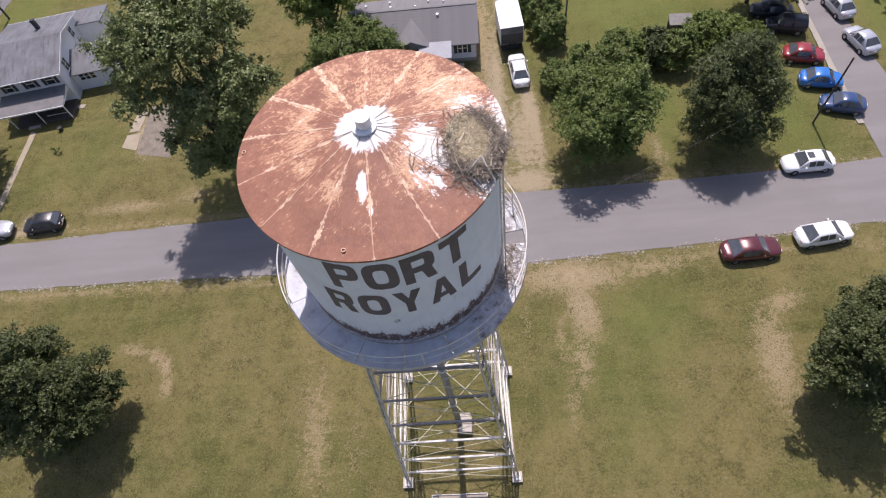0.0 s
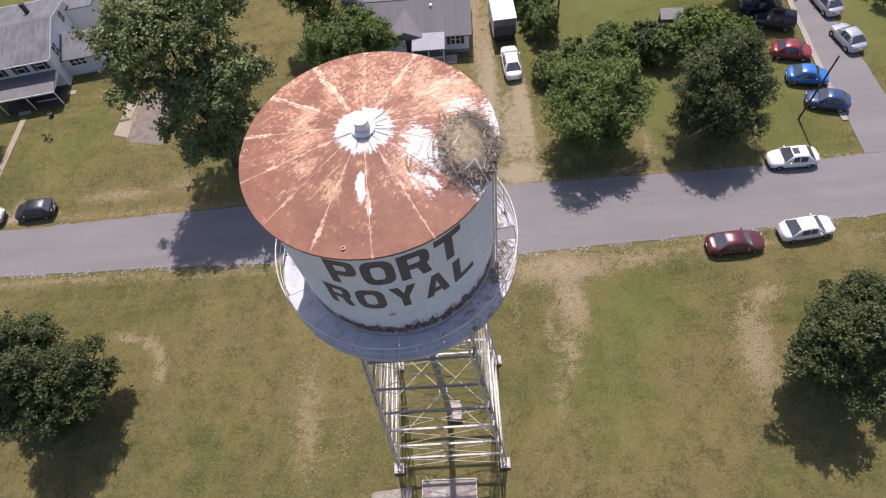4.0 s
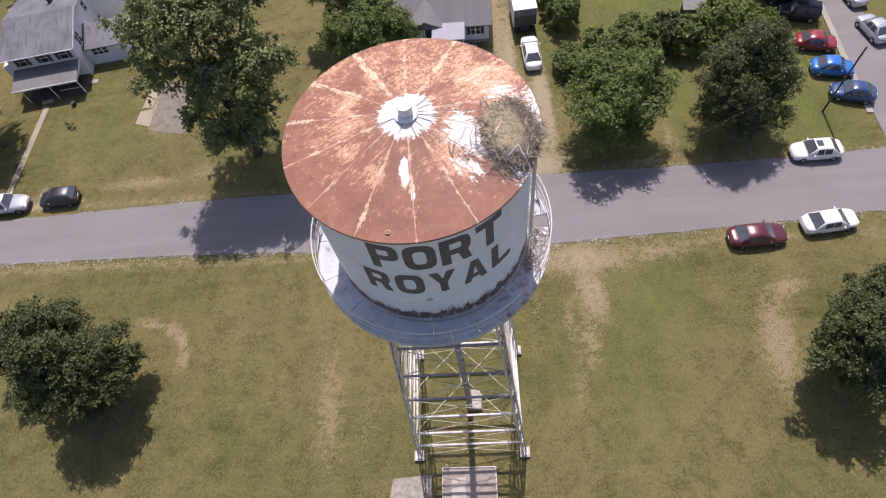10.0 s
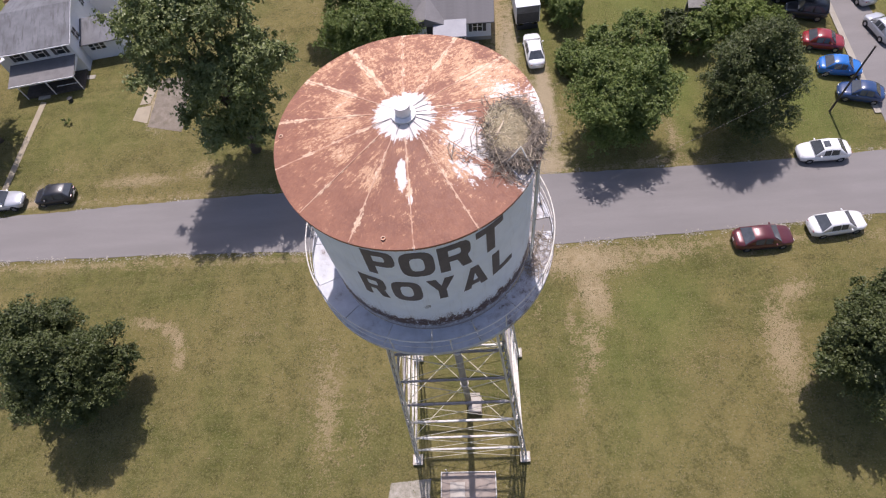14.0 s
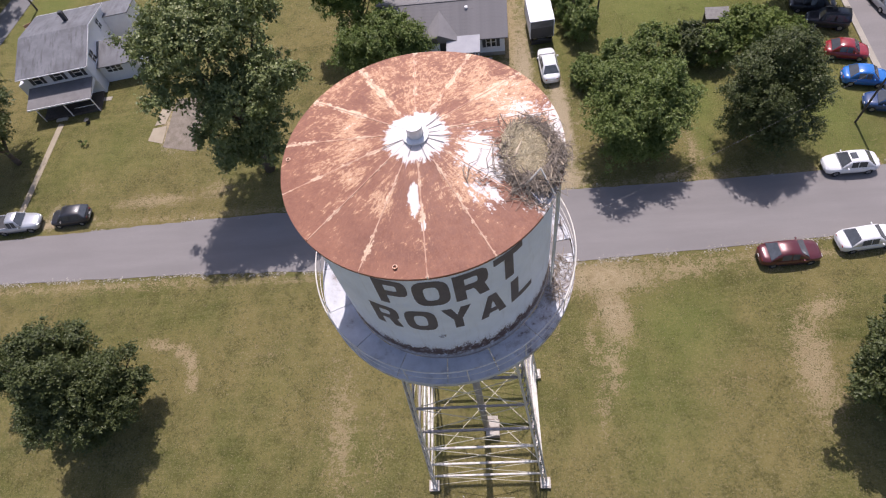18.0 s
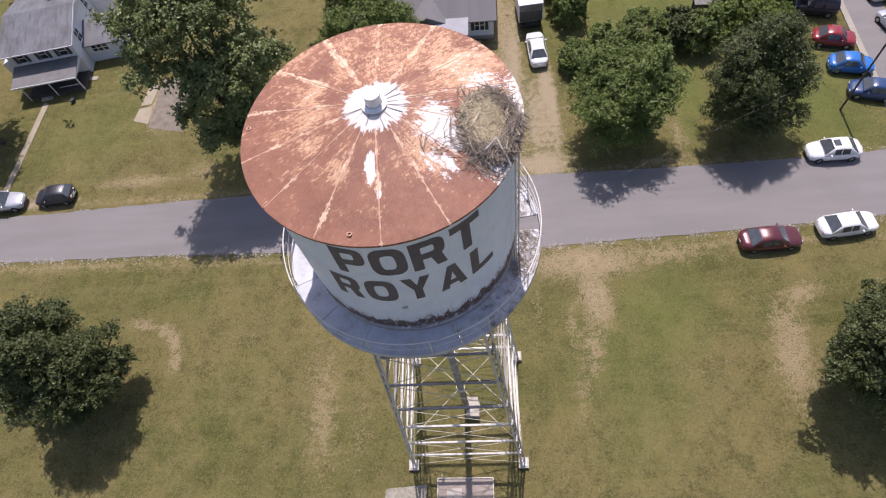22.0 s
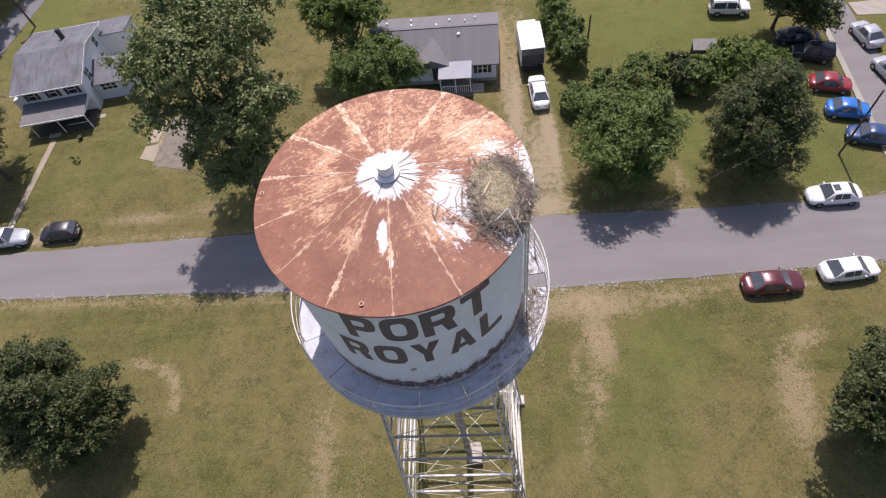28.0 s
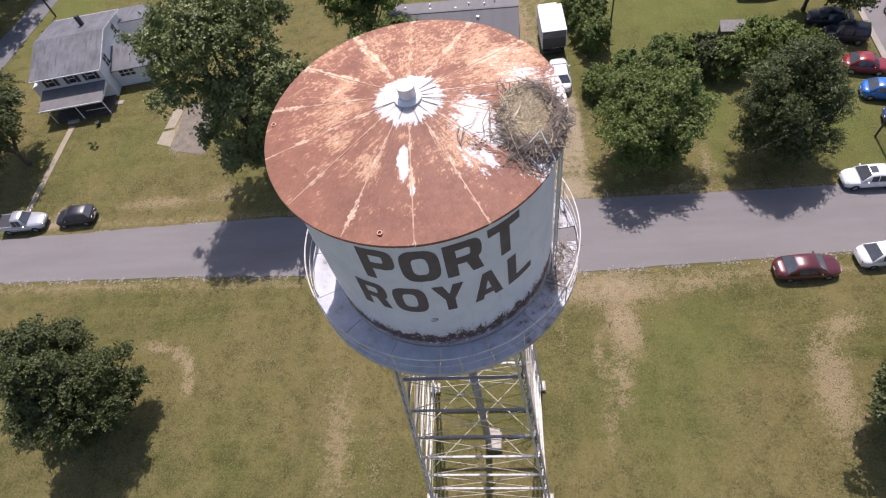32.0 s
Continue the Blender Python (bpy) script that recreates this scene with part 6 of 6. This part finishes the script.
def bungalow():
    h = thing("bungalow", "white bungalow with a grey shingled roof and a small front porch", "house", pose(-2.6, 41.2, 0, 0, 0, -2))
    gable_body(h, 12.6, 7.4, 2.6, 4.1)
    gable(h, "roof", 12.6, 7.4, 2.6, 4.1, "shingle", 0.35)
    courses(h, 12.6, 7.4, 2.6, 4.1, 0.35, 12, -1)
    courses(h, 12.6, 7.4, 2.6, 4.1, 0.35, 12, 1)
    part("ridge_cap", bar(bmesh.new(), (-6.6, 0, 4.1), (6.6, 0, 4.1), 0.26, 0.05), MAT["shingle"], h)
    # cross gable over the entrance
    part("cross_gable", solid([(-2.3, -4.3, 2.5), (-0.1, -4.3, 3.45), (2.1, -4.3, 2.5), (-0.1, -1.0, 3.78)], [(0, 1, 3), (1, 2, 3), (0, 2, 1), (0, 3, 2)]), MAT["shingle"], h, "small shingled cross gable")
    front = Matrix.Translation((0, -3.7, 0))
    siding(h, 12.6, 0.5, 2.5, front)
    part("foundation", boxed(12.64, 7.44, 0.45), MAT["kerb"], h)
    for x in (-4.2, 4.95):
        window(h, 1.0, 1.2, front @ Matrix.Translation((x, -0.03, 1.15)), True)
    part("front_door", boxed(0.95, 0.06, 2.0, Matrix.Translation((0.3, -3.76, 0.5))), MAT["shutter"], h)
    rf = [(0.6, -3.7, 2.75), (3.9, -3.7, 2.75), (3.9, -5.9, 2.5), (0.6, -5.9, 2.5)]
    porch = part("porch_roof", solid(rf + [(x, y, z - 0.1) for x, y, z in rf], [(0, 1, 2, 3), (7, 6, 5, 4), (0, 4, 5, 1), (1, 5, 6, 2), (2, 6, 7, 3), (3, 7, 4, 0)]), MAT["porch_light"], h, "pale porch roof")
    part("porch_floor", boxed(3.2, 2.1, 0.5, Matrix.Translation((2.25, -4.8, 0))), MAT["wood"], h)
    for x in (0.75, 2.25, 3.75):
        part("porch_post", boxed(0.1, 0.1, 2.0, Matrix.Translation((x, -5.75, 0.5))), MAT["trim"], h)
    part("handrail", boxed(3.0, 0.06, 0.07, Matrix.Translation((2.25, -5.75, 1.35))), MAT["trim"], h)
    for k in range(14):
        part("baluster", boxed(0.04, 0.04, 0.8, Matrix.Translation((0.9 + 0.2 * k, -5.75, 0.55))), MAT["trim"], h)
    part("downspout", rod(bmesh.new(), (3.3, -3.98, 0.1), (3.3, -3.98, 2.5), 0.05, seg=8), MAT["trim"], h)
    part("gutter", rod(bmesh.new(), (-6.6, -4.08, 2.42), (6.6, -4.08, 2.42), 0.06, seg=8), MAT["shutter"], h)
    for k in range(3):
        part("step", boxed(1.2, 0.3, 0.42 - 0.14 * k, Matrix.Translation((4.4, -4.6 - 0.3 * k, 0))), MAT["concrete"], h)
    for x, y, r, hh in ((-5.0, 1.7, 0.12, 0.25), (-2.5, 2.2, 0.10, 0.3), (-2.3, 0.9, 0.12, 0.15), (1.6, 1.6, 0.10, 0.3), (3.2, 1.1, 0.09, 0.3), (4.2, 2.0, 0.09, 0.3), (0.3, 0.7, 0.10, 0.12), (2.6, -0.9, 0.16, 0.18), (-4.3, -0.8, 0.12, 0.25)):
        z = 4.1 - 1.5 / 3.7 * abs(y)
        part("roof_vent", rod(bmesh.new(), (x, y, z - 0.1), (x, y, z + hh), r, r, 12), MAT["vent"], h)


MAT["porch_light"] = surface("pale_porch_sheet", (0.34, 0.34, 0.355), (0.28, 0.28, 0.295), 0.8, 10, 0.7)
farmhouse()
bungalow()


# ---- poles, wires, yard things ----
def pole(x, y, h, label, lean=(0, 0), r=0.12, name="utility_pole"):
    t = thing(name, label, "utility pole", Matrix.Translation((x, y, 0)))
    part("shaft", rod(bmesh.new(), (0, 0, -0.2), (lean[0], lean[1], h), r, r * 0.75, 12), MAT["pole"], t)
    return t


pole(32.75, 24.6, 7.4, "dark wooden utility pole on the grass", r=0.095)
pole(12.8, 39.1, 5.5, "dark wooden pole beside the shrub row", r=0.10)
left_pole = pole(-54.3, 53.8, 8.5, "dark wooden utility pole with a transformer", r=0.13)
part("transformer", rod(bmesh.new(), (0.3, 0, 3.6), (0.3, 0, 4.4), 0.2, 0.2, 14), MAT["steel_dark"], left_pole)

pole(-0.6, 9.2, 6.6, "wooden utility pole behind the water tower")


def wire(a, b, sag, label):
    bm = bmesh.new()
    a, b = Vector(a), Vector(b)
    pts = [a.lerp(b, k / 24) - Vector((0, 0, 4 * sag * (k / 24) * (1 - k / 24))) for k in range(25)]
    for p, q in zip(pts, pts[1:]):
        rod(bm, p, q, 0.0055, seg=5)
    tagged(link_mesh("overhead_wire", bm, MAT["wire"]), label, "wire")


wire((32.75, 24.6, 7.2), (-0.6, 9.2, 6.5), 0.7, "thin pale overhead wire between two wooden poles")


# ---- small yard things ----
def shed():
    t = thing("shed", "small weathered wooden shelter behind the thicket", "shed", pose(24.0, 37.9, 0, 0, 0, -6))
    part("roof", solid([(-1.1, -0.7, 1.75), (1.1, -0.7, 1.75), (1.1, 0.7, 2.0), (-1.1, 0.7, 2.0), (-1.1, -0.7, 1.68), (1.1, -0.7, 1.68), (1.1, 0.7, 1.93), (-1.1, 0.7, 1.93)], [(0, 1, 2, 3), (7, 6, 5, 4), (0, 4, 5, 1), (1, 5, 6, 2), (2, 6, 7, 3), (3, 7, 4, 0)]), MAT["shed_wood"], t)
    for x in (-0.95, 0.95):
        for y in (-0.55, 0.55):
            part("post", boxed(0.09, 0.09, 1.72, Matrix.Translation((x, y, 0))), MAT["shed_wood"], t)
    part("back_wall", boxed(2.0, 0.05, 1.4, Matrix.Translation((0, 0.6, 0.2))), MAT["shed_wood"], t)


def cart():
    t = thing("garden_cart", "weathered wooden garden cart behind the farmhouse", "cart", pose(-52.9, 49.8, 0, 0, 0, 35))
    part("bed", boxed(1.9, 1.1, 0.12, Matrix.Translation((0, 0, 0.45)), 0.02), MAT["cart_wood"], t)
    for s in (-1, 1):
        part("side_board", boxed(1.9, 0.05, 0.3, Matrix.Translation((0, s * 0.55, 0.57))), MAT["cart_wood"], t)
        wl = part("wheel", lathe([(0.2, -0.05), (0.3, -0.05), (0.3, 0.05), (0.2, 0.05)], 16, True), MAT["tyre"], t)
        wl.matrix_basis = pose(0, s * 0.65, 0.3, 90, 0, 0)
        part("hub", lathe([(0.0, -0.04), (0.21, -0.04), (0.21, 0.04), (0.0, 0.04)], 12), MAT["rim"], wl)


MAT["shed_wood"] = surface("silvered_wood", (0.25, 0.24, 0.22), (0.16, 0.15, 0.135), 3, 20, 0.9)
MAT["cart_wood"] = surface("cart_wood", (0.42, 0.30, 0.20), (0.28, 0.19, 0.12), 3, 20, 0.9)
shed()
cart()
strip("step_slab", MAT["kerb"], [(-40.2, 36.35), (-40.15, 36.9)], [(-39.1, 36.35), (-39.05, 36.9)], 0.06, "pale concrete step slab beside the wing", "slab", 0.06, 0.02)
strip("drive_apron", MAT["kerb"], [(40.6, 42.6), (47.5, 42.0)], [(40.4, 44.6), (47.5, 44.8)], 0.045, "pale concrete drive apron across the side road", "driveway", 0.06, 0.05)


def planter():
    t = thing("planter", "small black planter tub on the front lawn", "planter", Matrix.Translation((-40.8, 33.4, 0)))
    part("tub", lathe([(0.0, 0), (0.2, 0), (0.27, 0.42), (0.23, 0.42), (0.2, 0.36), (0, 0.36)], 16), MAT["trim_dark"], t)


planter()


# ---- tufts and weeds in the lawn ----
def build_tufts():
    rng = np.random.default_rng(77)
    n = 300000
    x, y = rng.uniform(-44, 36, n), rng.uniform(-9, 42, n)
    f = np.array([noise.noise((a * 0.35, b * 0.35, 2.0)) + 0.7 * noise.noise((a * 1.3, b * 1.3, 7.0)) for a, b in zip(x.tolist(), y.tolist())])
    keep = (f + rng.normal(size=n) * 0.25 > 0.0) & ~((y > 12.3) & (y < 20.5)) & ~((x > -10) & (x < 4.8) & (y > 34.5) & (y < 46)) & ~((x > 5.2) & (x < 9.2) & (y > 19)) & ~((x < -36) & (y > 33)) & ~((np.abs(x) < 3) & (y < -4.2)) & ~((x > -34) & (x < -28) & (y > 27) & (y < 36))
    x, y = x[keep], y[keep]
    n = len(x)
    a = rng.random(n) * 2 * math.pi
    s = 0.018 + 0.036 * rng.random(n) ** 2
    h = 0.02 + 0.05 * rng.random(n)
    dx, dy = np.cos(a) * s, np.sin(a) * s
    z0 = np.full(n, 0.006)
    verts = np.stack([np.stack([x - dx, y - dy, z0], 1), np.stack([x - dy * 0.7, y + dx * 0.7, h], 1), np.stack([x + dx, y + dy, z0], 1), np.stack([x + dy * 0.7, y - dx * 0.7, h * 0.6], 1)], 1).reshape(-1, 3)
    k = np.arange(n) * 4
    faces = np.stack([k, k + 1, k + 2, k + 3], 1)
    m = Nodes("grass_tuft", 0.9)
    pick = m.island()
    c = m.mix(m.ramp(pick, 0.30, 0.45), (0.088, 0.096, 0.032), (0.155, 0.150, 0.054))
    c = m.mix(m.ramp(pick, 0.62, 0.75), c, (0.250, 0.212, 0.112))
    m.colour(c)
    m.bsdf.inputs["Specular IOR Level"].default_value = 0.1
    tagged(new("grass_tufts", mesh_from("grass_tufts", verts.tolist(), faces.tolist(), m.mat)), "scattered green and straw-coloured grass tufts on the lawn", "grass", kind="stuff")


build_tufts()


# ---- loose stones along the road edge ----
def build_edge_stones():
    rng = np.random.default_rng(31)
    verts, faces = [], []
    line_x, line_y = [p[0] for p in NEAR], [p[1] for p in NEAR]
    far_x, far_y = [p[0] for p in FAR], [p[1] for p in FAR]
    for k in range(9000):
        x = rng.uniform(-50, 38)
        side = rng.random() < 0.72
        if side:
            y = float(np.interp(x, line_x, line_y)) - 0.06 + rng.normal() * 0.16
        else:
            y = float(np.interp(x, far_x, far_y)) + 0.10 + rng.normal() * 0.13
        if noise.noise((x * 0.55, y * 0.8, 4.0)) + 0.5 * noise.noise((x * 2.2, y * 2.0, 1.0)) < (-0.12 if side else 0.22):
            continue
        r = 0.018 + 0.05 * rng.random() ** 2
        turn, base = rng.random() * 6.28, len(verts)
        for j in range(5):
            a = turn + j * 1.2566
            rr = r * (0.75 + 0.5 * rng.random())
            verts.append((x + rr * math.cos(a) * 1.3, y + rr * math.sin(a), 0.012))
        verts.append((x, y, 0.03 + r * 0.5))
        faces += [(base + j, base + (j + 1) % 5, base + 5) for j in range(5)]
    m = Nodes("edge_stone", 0.9)
    c = m.mix(m.ramp(m.island(), 0.2, 0.8), (0.24, 0.21, 0.15), (0.46, 0.42, 0.35))
    m.colour(c)
    tagged(new("edge_gravel", mesh_from("edge_gravel", verts, faces, m.mat)), "pale loose stones along the asphalt edge", "gravel", kind="stuff")


build_edge_stones()
